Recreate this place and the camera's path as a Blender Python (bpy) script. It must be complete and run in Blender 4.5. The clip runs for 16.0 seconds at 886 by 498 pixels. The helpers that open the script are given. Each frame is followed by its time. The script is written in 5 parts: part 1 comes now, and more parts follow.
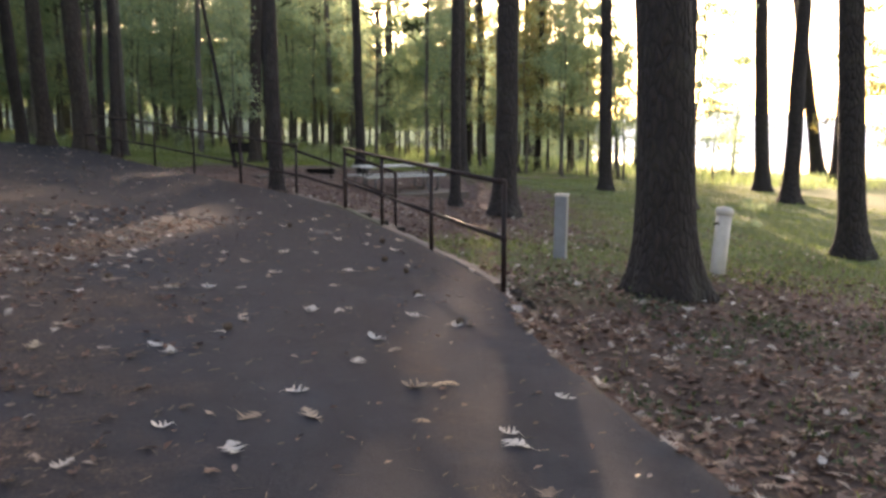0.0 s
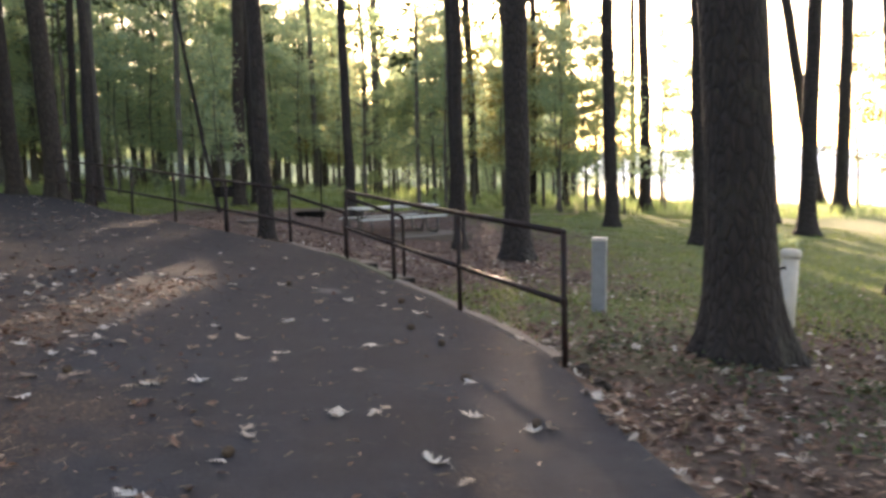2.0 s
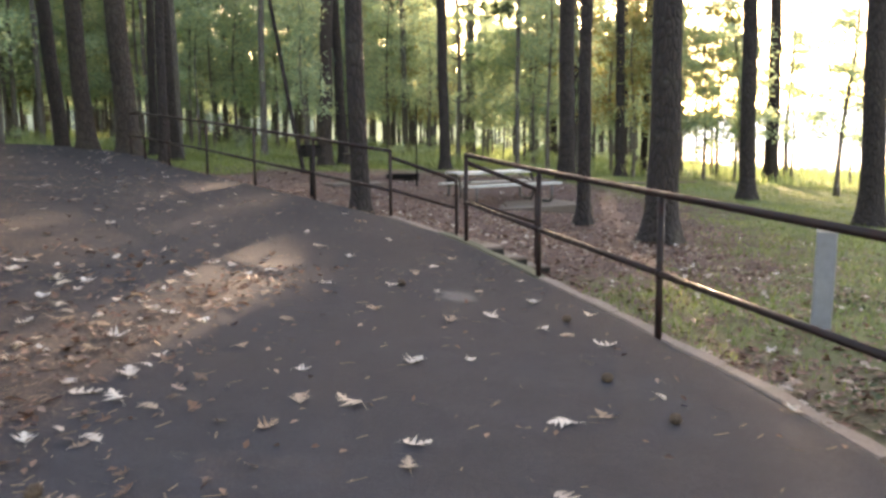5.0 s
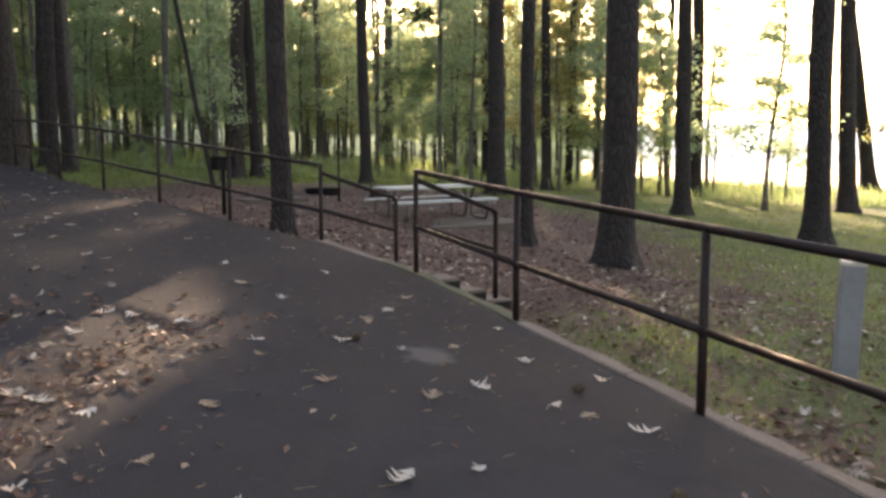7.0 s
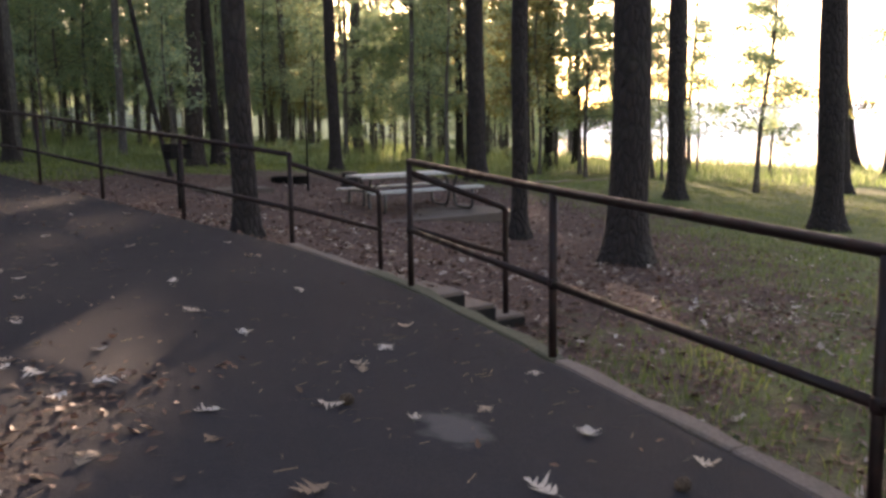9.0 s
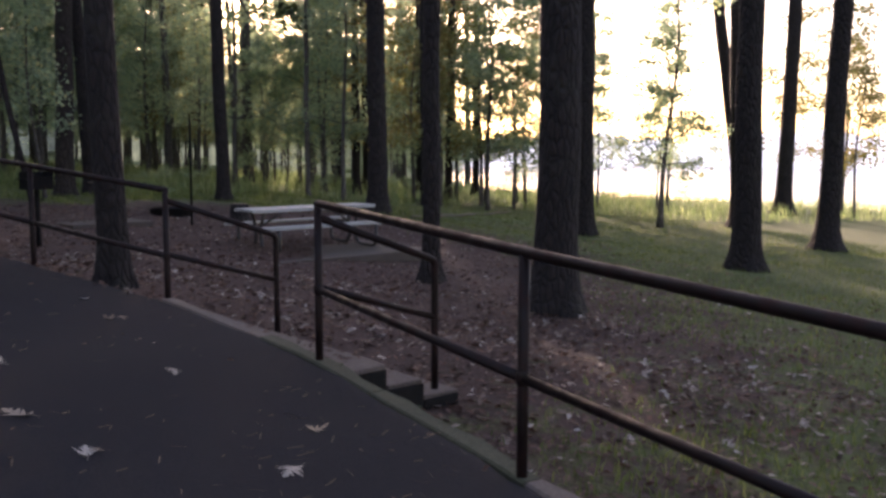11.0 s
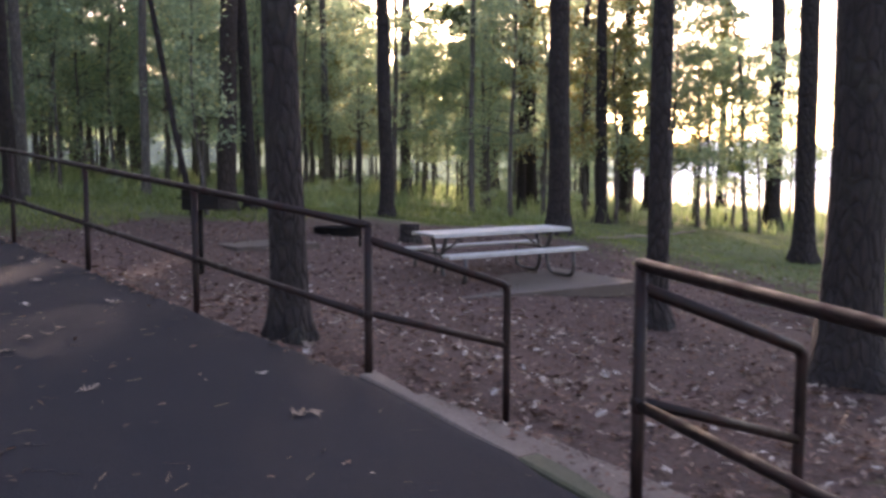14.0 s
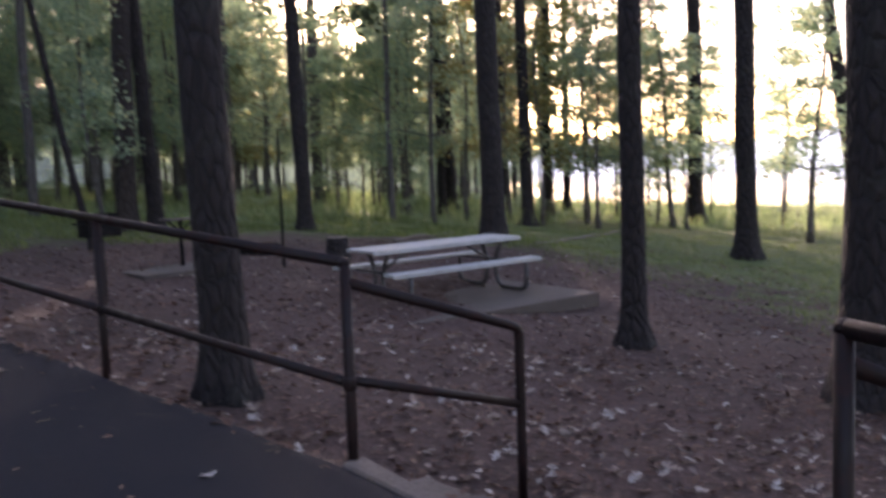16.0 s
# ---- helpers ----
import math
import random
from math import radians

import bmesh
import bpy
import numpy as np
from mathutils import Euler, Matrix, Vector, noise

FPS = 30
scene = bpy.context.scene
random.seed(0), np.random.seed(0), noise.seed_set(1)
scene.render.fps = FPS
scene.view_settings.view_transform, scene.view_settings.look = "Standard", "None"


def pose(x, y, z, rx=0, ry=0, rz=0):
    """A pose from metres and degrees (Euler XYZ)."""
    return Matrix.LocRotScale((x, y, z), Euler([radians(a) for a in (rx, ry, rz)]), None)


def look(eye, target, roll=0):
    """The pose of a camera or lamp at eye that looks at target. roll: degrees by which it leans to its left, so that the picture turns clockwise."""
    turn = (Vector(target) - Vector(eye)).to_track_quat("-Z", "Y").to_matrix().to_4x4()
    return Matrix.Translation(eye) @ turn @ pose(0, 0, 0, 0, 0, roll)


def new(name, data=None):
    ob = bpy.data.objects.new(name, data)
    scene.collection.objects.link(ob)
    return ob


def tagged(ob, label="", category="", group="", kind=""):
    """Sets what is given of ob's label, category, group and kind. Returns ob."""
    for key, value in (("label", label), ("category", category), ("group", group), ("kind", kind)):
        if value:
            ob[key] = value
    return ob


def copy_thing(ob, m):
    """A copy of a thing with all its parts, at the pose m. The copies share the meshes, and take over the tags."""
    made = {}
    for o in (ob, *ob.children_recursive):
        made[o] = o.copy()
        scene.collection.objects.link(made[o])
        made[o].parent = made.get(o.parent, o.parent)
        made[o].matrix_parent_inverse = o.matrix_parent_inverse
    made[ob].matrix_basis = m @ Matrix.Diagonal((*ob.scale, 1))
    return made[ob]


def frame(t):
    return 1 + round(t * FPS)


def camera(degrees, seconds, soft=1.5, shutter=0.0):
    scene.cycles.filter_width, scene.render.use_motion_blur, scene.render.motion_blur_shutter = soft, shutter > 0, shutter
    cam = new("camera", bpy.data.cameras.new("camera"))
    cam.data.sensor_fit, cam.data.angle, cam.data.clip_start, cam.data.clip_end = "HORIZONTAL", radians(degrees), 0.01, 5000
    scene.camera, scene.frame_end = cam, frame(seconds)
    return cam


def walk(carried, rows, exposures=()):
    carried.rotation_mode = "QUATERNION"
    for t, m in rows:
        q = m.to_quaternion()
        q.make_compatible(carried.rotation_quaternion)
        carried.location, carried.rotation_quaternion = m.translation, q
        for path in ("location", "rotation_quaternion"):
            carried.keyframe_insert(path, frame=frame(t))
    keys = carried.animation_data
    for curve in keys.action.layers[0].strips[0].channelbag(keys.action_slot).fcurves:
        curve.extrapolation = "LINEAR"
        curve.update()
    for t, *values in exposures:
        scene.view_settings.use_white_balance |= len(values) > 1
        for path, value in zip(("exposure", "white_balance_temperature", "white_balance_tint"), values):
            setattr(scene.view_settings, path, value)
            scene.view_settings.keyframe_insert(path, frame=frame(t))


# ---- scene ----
cam = camera(54.0, 16.0, soft=3.0, shutter=0.5)
PATH = [
    (0, (0.182, 0.321, 1.372), (0.673, 2.244, 1.123), 0.0),
    (0.5, (0.166, 0.782, 1.372), (0.688, 2.686, 1.054), 0.9),
    (1, (0.187, 1.256, 1.376), (0.639, 3.172, 1.025), 0.2),
    (1.5, (0.13, 1.685, 1.392), (0.682, 3.581, 1.073), 0.5),
    (2, (0.123, 2.123, 1.425), (0.655, 4.044, 1.258), -1.4),
    (2.5, (0.119, 2.649, 1.43), (0.435, 4.609, 1.183), -0.5),
    (3, (0.118, 3.185, 1.427), (0.45, 5.144, 1.199), -0.3),
    (5.5, (0.121, 5.607, 1.44), (0.491, 7.555, 1.182), -0.6),
    (6, (0.098, 5.986, 1.412), (0.5, 7.933, 1.195), -0.9),
    (6.5, (0.098, 6.419, 1.431), (0.568, 8.35, 1.212), -0.4),
    (7, (0.049, 6.86, 1.462), (0.606, 8.767, 1.232), 0.0),
    (7.5, (0.056, 7.273, 1.474), (0.566, 9.192, 1.227), -1.1),
    (8, (0.079, 7.73, 1.479), (0.647, 9.63, 1.217), -1.0),
    (10.5, (0.534, 9.641, 1.502), (1.257, 11.488, 1.248), 0.6),
    (11, (0.561, 10.013, 1.529), (1.422, 11.807, 1.321), 0.2),
    (11.5, (0.612, 10.41, 1.501), (1.391, 12.238, 1.277), 0.2),
    (12, (0.574, 10.814, 1.535), (1.302, 12.668, 1.354), -1.7),
    (12.5, (0.535, 11.26, 1.57), (1.304, 13.099, 1.405), -2.0),
    (13, (0.614, 11.652, 1.592), (1.294, 13.519, 1.369), -1.5),
    (13.5, (0.601, 12.049, 1.606), (1.208, 13.942, 1.382), -0.9),
    (14, (0.555, 12.428, 1.611), (1.117, 14.338, 1.425), 0.2),
    (14.5, (0.536, 12.845, 1.637), (0.952, 14.79, 1.42), -1.4),
    (15, (0.473, 13.255, 1.642), (1.114, 15.144, 1.496), -2.1),
    (15.5, (0.477, 13.595, 1.658), (1.109, 15.49, 1.551), -3.1),
    (16, (0.52, 13.888, 1.664), (1.285, 15.728, 1.483), -2.0),
]
EXPOSURE = ((0.0, 2.52, 7800, 28), (1.0, 2.40, 7750, 29), (1.5, 2.86, 7850, 25), (2.0, 2.64, 7850, 25), (2.5, 3.18, 7850, 25), (3.2, 3.36, 7850, 25), (5.5, 3.28, 8350, 26), (6.5, 2.64, 8300, 26), (8.0, 2.58, 8300, 28), (10.5, 1.51, 6900, 38), (11.0, 1.59, 6950, 38), (12.5, 1.98, 6750, 40), (13.5, 2.11, 6750, 41), (14.5, 2.83, 7150, 40), (15.0, 2.74, 6700, 40), (15.5, 2.16, 6600, 39), (16.0, 2.02, 6600, 39))
walk(cam, [(t, look(eye, target, roll)) for t, eye, target, roll in PATH], EXPOSURE)

SUN_AZ, SUN_EL = 17.6, 10.7      # degrees right of +y, degrees up

# ---- light ----
world = bpy.data.worlds.new("world")
scene.world = world
world.use_nodes = True
wt = world.node_tree
sky = wt.nodes.new("ShaderNodeTexSky")
sky.sky_type = 'NISHITA'
sky.sun_disc = False
sky.sun_elevation = radians(SUN_EL)
sky.sun_rotation = radians(SUN_AZ)
sky.air_density = 1.0
sky.dust_density = 1.6
sky.ozone_density = 1.0
wt.nodes["Background"].inputs["Strength"].default_value = 0.15
wt.links.new(sky.outputs[0], wt.nodes["Background"].inputs["Color"])
sun = new("sun", bpy.data.lights.new("sun", 'SUN'))
sun.data.energy = 3.8
sun.data.angle = radians(0.6)
sun.data.color = (1.0, 0.86, 0.66)
sun_way = Vector((math.sin(radians(SUN_AZ)) * math.cos(radians(SUN_EL)), math.cos(radians(SUN_AZ)) * math.cos(radians(SUN_EL)), math.sin(radians(SUN_EL))))
sun.matrix_world = look(sun_way * 60, (0, 0, 0))


# ---- materials ----
class Nodes:
    """A small wrapper to write node materials line by line."""

    def __init__(self, name):
        self.mat = bpy.data.materials.new(name)
        self.mat.use_nodes = True
        self.t = self.mat.node_tree
        self.b = self.t.nodes["Principled BSDF"]
        self.out = self.t.nodes["Material Output"]
        self.co = self.t.nodes.new("ShaderNodeTexCoord").outputs["Object"]

    def put(self, sock, v):
        if hasattr(v, "is_output"):
            self.t.links.new(v, sock)
        elif isinstance(v, (int, float)):
            sock.default_value = v
        else:
            sock.default_value = (*v, 1.0) if len(v) == 3 and len(sock.default_value) == 4 else v

    def set(self, **kw):
        for k, v in kw.items():
            self.put(self.b.inputs[k.replace("_", " ")], v)
        return self

    def world_co(self):
        return self.t.nodes.new("ShaderNodeNewGeometry").outputs["Position"]

    def scaled(self, co, s):
        n = self.t.nodes.new("ShaderNodeMapping")
        self.put(n.inputs["Vector"], co)
        n.inputs["Scale"].default_value = s
        return n.outputs[0]

    def noise(self, scale, detail=4, rough=0.55, co=None, color=False):
        n = self.t.nodes.new("ShaderNodeTexNoise")
        self.put(n.inputs["Vector"], co or self.co)
        n.inputs["Scale"].default_value = scale
        n.inputs["Detail"].default_value = detail
        n.inputs["Roughness"].default_value = rough
        return n.outputs["Color" if color else "Fac"]

    def voronoi(self, scale, co=None, feature='F1', out="Distance"):
        n = self.t.nodes.new("ShaderNodeTexVoronoi")
        n.feature = feature
        self.put(n.inputs["Vector"], co or self.co)
        n.inputs["Scale"].default_value = scale
        return n.outputs[out]

    def ramp(self, fac, *stops):
        n = self.t.nodes.new("ShaderNodeValToRGB")
        self.put(n.inputs[0], fac)
        e = n.color_ramp.elements
        while len(e) < len(stops):
            e.new(0.5)
        for el, (p, c) in zip(e, stops):
            el.position = p
            el.color = (c, c, c, 1) if isinstance(c, (int, float)) else (*c, 1)
        return n.outputs[0]

    def mix(self, fac, a, b, kind='MIX'):
        n = self.t.nodes.new("ShaderNodeMix")
        n.data_type = 'RGBA'
        n.blend_type = kind
        self.put(n.inputs[0], fac)
        self.put(n.inputs[6], a)
        self.put(n.inputs[7], b)
        return n.outputs[2]

    def math(self, op, a, b=0.0, c=0.0):
        n = self.t.nodes.new("ShaderNodeMath")
        n.operation = op
        for s, v in zip(n.inputs, (a, b, c)):
            self.put(s, v)
        return n.outputs[0]

    def axis(self, co, i):
        n = self.t.nodes.new("ShaderNodeSeparateXYZ")
        self.put(n.inputs[0], co)
        return n.outputs[i]

    def island(self):
        return self.t.nodes.new("ShaderNodeNewGeometry").outputs["Random Per Island"]

    def each(self):
        return self.t.nodes.new("ShaderNodeObjectInfo").outputs["Random"]

    def bump(self, h, strength=0.5, dist=0.01):
        n = self.t.nodes.new("ShaderNodeBump")
        n.inputs["Strength"].default_value = strength
        n.inputs["Distance"].default_value = dist
        self.put(n.inputs["Height"], h)
        self.t.links.new(n.outputs[0], self.b.inputs["Normal"])
        return self


def foliage(name, stops, through_gain=1.6, share=0.45, rough=0.55, by_object=False):
    """Leaves that let light through: a gloss-and-diffuse face mixed with a translucent one."""
    n = Nodes(name)
    rnd = n.island()
    if by_object:
        rnd = n.math('FRACT', n.math('ADD', n.math('MULTIPLY', rnd, 0.5), n.each()))
    col = n.ramp(rnd, *stops)
    col = n.mix(n.ramp(n.noise(0.35, 2, co=n.world_co()), (0.35, 0.0), (0.7, 0.3)), col, (0.100, 0.135, 0.090))
    n.set(Base_Color=col, Roughness=rough)
    tr = n.t.nodes.new("ShaderNodeBsdfTranslucent")
    hot = n.mix(1.0, col, (through_gain * 0.95, through_gain, through_gain * 0.84), 'MULTIPLY')
    n.put(tr.inputs[0], hot)
    m = n.t.nodes.new("ShaderNodeMixShader")
    m.inputs[0].default_value = share
    n.t.links.new(n.b.outputs[0], m.inputs[1])
    n.t.links.new(tr.outputs[0], m.inputs[2])
    n.t.links.new(m.outputs[0], n.out.inputs[0])
    return n.mat


def asphalt_material():
    n = Nodes("asphalt")
    w = n.world_co()
    fine = n.voronoi(140, w)
    grit = n.noise(60, 3, co=w)
    base = n.ramp(grit, (0.3, (0.0100, 0.0112, 0.0160)), (0.7, (0.0300, 0.0320, 0.0415)))
    wear = n.noise(0.55, 5, co=w)
    # the lower stretch carries pale wear; farther up the base is mixed darker
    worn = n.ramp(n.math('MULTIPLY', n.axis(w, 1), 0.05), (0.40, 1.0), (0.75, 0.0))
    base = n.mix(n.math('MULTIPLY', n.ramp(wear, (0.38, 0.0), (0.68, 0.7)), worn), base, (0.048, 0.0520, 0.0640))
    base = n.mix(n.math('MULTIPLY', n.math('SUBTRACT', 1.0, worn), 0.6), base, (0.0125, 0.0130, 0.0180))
    # pine straw and dust settled over the inner side of the road and in drifts
    side = n.math('MULTIPLY_ADD', n.axis(w, 0), -0.2, 0.0)
    side = n.math('SUBTRACT', side, n.math('MULTIPLY', n.math('MAXIMUM', n.math('SUBTRACT', n.axis(w, 1), 7.5), 0.0), 0.055))
    dust = n.math('ADD', n.noise(0.9, 6, 0.65, co=w), n.math('MINIMUM', n.math('MAXIMUM', side, -0.16), 0.27))
    # a windrow of leaves across the road and a sandy streak by its outer edge
    yy = n.axis(w, 1)
    row = n.math('ABSOLUTE', n.math('SUBTRACT', n.axis(w, 0), n.math('MULTIPLY_ADD', yy, 0.38, -5.0)))
    row = n.math('MULTIPLY', n.ramp(row, (0.08, 1.0), (0.5, 0.0)), n.math('MULTIPLY', n.ramp(n.math('MULTIPLY', yy, 0.05), (0.40, 0.0), (0.46, 1.0)), n.ramp(n.math('MULTIPLY', yy, 0.05), (0.62, 1.0), (0.70, 0.0))))
    streak = n.math('ABSOLUTE', n.math('SUBTRACT', n.axis(w, 0), n.math('MULTIPLY_ADD', yy, 0.06, 1.10)))
    streak = n.math('MULTIPLY', n.ramp(streak, (0.05, 1.0), (0.42, 0.0)), n.ramp(n.math('MULTIPLY', yy, 0.05), (0.38, 1.0), (0.47, 0.0)))
    dust = n.math('ADD', dust, n.math('MULTIPLY', n.math('MAXIMUM', row, n.math('MULTIPLY', streak, 0.8)), 0.30))
    straw = n.noise(55, 5, 0.7, co=n.scaled(w, (1.0, 0.5, 1)))
    cover = n.math('MULTIPLY', n.ramp(dust, (0.50, 0.0), (0.72, 1.0)), n.ramp(straw, (0.36, 0.35), (0.6, 1.0)))
    base = n.mix(cover, base, n.ramp(straw, (0.3, (0.030, 0.020, 0.017)), (0.5, (0.064, 0.043, 0.035)), (0.7, (0.14, 0.096, 0.074))))
    base = n.mix(n.ramp(n.noise(3.1, 5, 0.65, co=w), (0.38, 0.0), (0.66, 0.55)), base, (0.0150, 0.0165, 0.0225))
    # scuffed pale spots
    base = n.mix(n.ramp(n.noise(2.3, 6, 0.7, co=w), (0.66, 0.0), (0.78, 0.4)), base, (0.095, 0.09, 0.09))
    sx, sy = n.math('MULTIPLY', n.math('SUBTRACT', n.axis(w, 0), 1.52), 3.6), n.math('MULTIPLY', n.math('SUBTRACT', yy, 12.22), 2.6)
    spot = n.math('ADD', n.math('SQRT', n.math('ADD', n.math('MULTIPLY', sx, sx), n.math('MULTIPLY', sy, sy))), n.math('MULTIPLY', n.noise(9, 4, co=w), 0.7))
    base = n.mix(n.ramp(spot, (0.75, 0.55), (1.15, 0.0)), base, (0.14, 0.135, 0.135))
    n.set(Base_Color=base, Roughness=n.ramp(wear, (0.3, 0.85), (0.7, 0.97)), Specular_IOR_Level=0.22)
    n.bump(n.math('ADD', n.math('MULTIPLY', fine, 0.8), n.math('ADD', grit, n.math('MULTIPLY', cover, 1.2))), 0.55, 0.008)
    return n.mat


def ground_material():
    n = Nodes("forest_floor")
    w = n.world_co()
    x, y = n.axis(w, 0), n.axis(w, 1)
    big = n.noise(0.33, 4, 0.6, co=w)
    mid = n.noise(2.2, 6, 0.68, co=w)
    fine = n.noise(26, 4, 0.65, co=w)
    dirt = n.ramp(fine, (0.30, (0.024, 0.0118, 0.0095)), (0.5, (0.066, 0.0315, 0.025)), (0.72, (0.150, 0.080, 0.063)))
    dirt = n.mix(n.ramp(n.noise(5.5, 5, 0.7, co=w), (0.42, 0.0), (0.7, 0.65)), dirt, n.ramp(fine, (0.3, (0.068, 0.041, 0.035)), (0.7, (0.17, 0.115, 0.100))))
    dirt = n.mix(n.ramp(big, (0.4, 0.0), (0.62, 0.45)), dirt, (0.045, 0.027, 0.021))
    grass = n.ramp(n.math('ADD', n.math('MULTIPLY', fine, 0.6), n.math('MULTIPLY', mid, 0.4)), (0.3, (0.034, 0.046, 0.015)), (0.5, (0.082, 0.108, 0.030)), (0.7, (0.155, 0.185, 0.054)))
    dry = n.ramp(fine, (0.3, (0.085, 0.115, 0.042)), (0.7, (0.20, 0.25, 0.095)))
    # the trodden clearing round the table is bare; the lawn begins beyond it
    cx = n.math('DIVIDE', n.math('SUBTRACT', x, 3.3), 5.6)
    cy = n.math('DIVIDE', n.math('SUBTRACT', y, 24.4), 9.0)
    rr = n.math('SQRT', n.math('ADD', n.math('MULTIPLY', cx, cx), n.math('MULTIPLY', cy, cy)))
    lawn = n.math('ADD', n.math('SUBTRACT', rr, 1.0), n.math('MULTIPLY', n.math('SUBTRACT', mid, 0.5), 1.5))
    far_in = n.math('MULTIPLY_ADD', y, 0.09, -0.95)
    near = n.math('MULTIPLY_ADD', n.math('ADD', n.math('ADD', n.math('MULTIPLY', x, 0.35), n.math('MULTIPLY', y, 0.8)), -9.0), 0.16, 0.0)
    near = n.math('ADD', near, n.math('MULTIPLY', n.math('SUBTRACT', big, 0.5), 1.6))
    green = n.math('MULTIPLY', n.ramp(lawn, (0.0, 0.0), (0.35, 1.0)), n.ramp(near, (0.0, 0.03), (0.6, 1.0)))
    col = n.mix(green, dirt, grass)
    # shade over the near bank put into the soil colour as a darker zone
    bank_shade = n.ramp(n.math('MULTIPLY_ADD', n.math('ADD', n.math('MULTIPLY', x, 0.35), n.math('MULTIPLY', y, 0.8)), -0.1, 1.05), (0.0, 0.0), (0.5, 0.6))
    col = n.mix(n.math('MULTIPLY', bank_shade, n.ramp(mid, (0.35, 1.0), (0.65, 0.5))), col, (0.020, 0.012, 0.010))
    far = n.ramp(n.math('MULTIPLY_ADD', n.math('ADD', y, n.math('MULTIPLY', x, 0.35)), 0.03, -0.75), (0.2, 0.0), (0.7, 1.0))
    col = n.mix(n.math('MULTIPLY', far, n.ramp(big, (0.3, 0.3), (0.7, 1.0))), col, dry)
    n.set(Base_Color=col, Roughness=0.95)
    n.bump(n.math('ADD', fine, n.math('MULTIPLY', mid, 2.0)), 0.7, 0.03)
    return n.mat


def bark_material(name, dark, pale, plate=7.0):
    n = Nodes(name)
    co = n.scaled(n.co, (plate, plate, plate * 0.36))
    warp = n.mix(0.12, co, n.noise(3.0, 3, co=co, color=True))
    crack = n.voronoi(1.0, warp, 'DISTANCE_TO_EDGE')
    flake = n.noise(16, 5, 0.7, co=n.scaled(n.co, (1, 1, 0.35)))
    plates = n.ramp(crack, (0.02, 0.25), (0.28, 1.0))
    col = n.mix(n.math('MULTIPLY', plates, n.ramp(flake, (0.3, 0.35), (0.7, 1.0))), dark, pale)
    col = n.mix(n.ramp(n.noise(1.3, 4, co=n.co), (0.55, 0.0), (0.8, 0.4)), col, (0.085, 0.09, 0.065))
    n.set(Base_Color=col, Roughness=0.92)
    n.bump(n.math('ADD', n.math('MULTIPLY', plates, 1.6), flake), 0.8, 0.03)
    return n.mat


def painted_steel(name, a, b, rough=0.42, gloss=0.4):
    n = Nodes(name)
    rust = n.noise(9, 6, 0.7)
    col = n.mix(n.ramp(rust, (0.48, 0.0), (0.66, 1.0)), a, b)
    n.set(Base_Color=col, Roughness=n.ramp(rust, (0.4, rough), (0.65, 0.75)), Specular_IOR_Level=gloss)
    n.bump(n.noise(70, 3), 0.25, 0.002)
    return n.mat


def concrete_material(name, a, b):
    n = Nodes(name)
    w = n.world_co()
    big, fine = n.noise(1.7, 6, 0.65, co=w), n.noise(48, 4, co=w)
    col = n.mix(big, a, b)
    col = n.mix(n.ramp(fine, (0.3, 0.5), (0.6, 0.0)), col, (a[0] * 0.5, a[1] * 0.5, a[2] * 0.48))
    col = n.mix(n.ramp(n.noise(3.6, 5, 0.7, co=w), (0.55, 0.0), (0.72, 0.55)), col, (0.085, 0.085, 0.055))
    n.set(Base_Color=col, Roughness=0.9)
    n.bump(n.math('ADD', fine, n.math('MULTIPLY', big, 2)), 0.5, 0.006)
    return n.mat


def plain(name, a, b, rough=0.6, scale=5.0, metal=0.0, bump=0.2):
    n = Nodes(name)
    v = n.noise(scale, 5, 0.65)
    n.set(Base_Color=n.ramp(v, (0.3, a), (0.7, b)), Roughness=rough, Metallic=metal)
    n.bump(n.noise(scale * 9, 3), bump, 0.003)
    return n.mat


def dead_leaf(name, stops, by_object):
    n = Nodes(name)
    col = n.ramp(n.each() if by_object else n.island(), *stops)
    col = n.mix(n.ramp(n.noise(28, 4, co=n.co if by_object else n.world_co()), (0.35, 0.0), (0.75, 0.5)), col, (0.14, 0.09, 0.05))
    n.set(Base_Color=col, Roughness=0.6)
    tr = n.t.nodes.new("ShaderNodeBsdfTranslucent")
    n.put(tr.inputs[0], col)
    m = n.t.nodes.new("ShaderNodeMixShader")
    m.inputs[0].default_value = 0.2
    n.t.links.new(n.b.outputs[0], m.inputs[1])
    n.t.links.new(tr.outputs[0], m.inputs[2])
    n.t.links.new(m.outputs[0], n.out.inputs[0])
    return n.mat


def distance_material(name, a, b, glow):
    """Woods far off, with the haze before them put into the colour as a glow."""
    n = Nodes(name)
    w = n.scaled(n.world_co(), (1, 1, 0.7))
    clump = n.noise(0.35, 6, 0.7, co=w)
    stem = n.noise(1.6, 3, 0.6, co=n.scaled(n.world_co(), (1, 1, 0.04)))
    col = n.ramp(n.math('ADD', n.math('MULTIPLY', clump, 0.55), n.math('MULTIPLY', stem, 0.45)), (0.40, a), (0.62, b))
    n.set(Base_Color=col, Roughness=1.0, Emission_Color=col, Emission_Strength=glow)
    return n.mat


def water_material():
    n = Nodes("lake_water")
    n.set(Base_Color=(0.05, 0.07, 0.08), Roughness=0.12)
    n.bump(n.noise(1.3, 4, co=n.scaled(n.world_co(), (1, 0.4, 1))), 0.15, 0.05)
    return n.mat


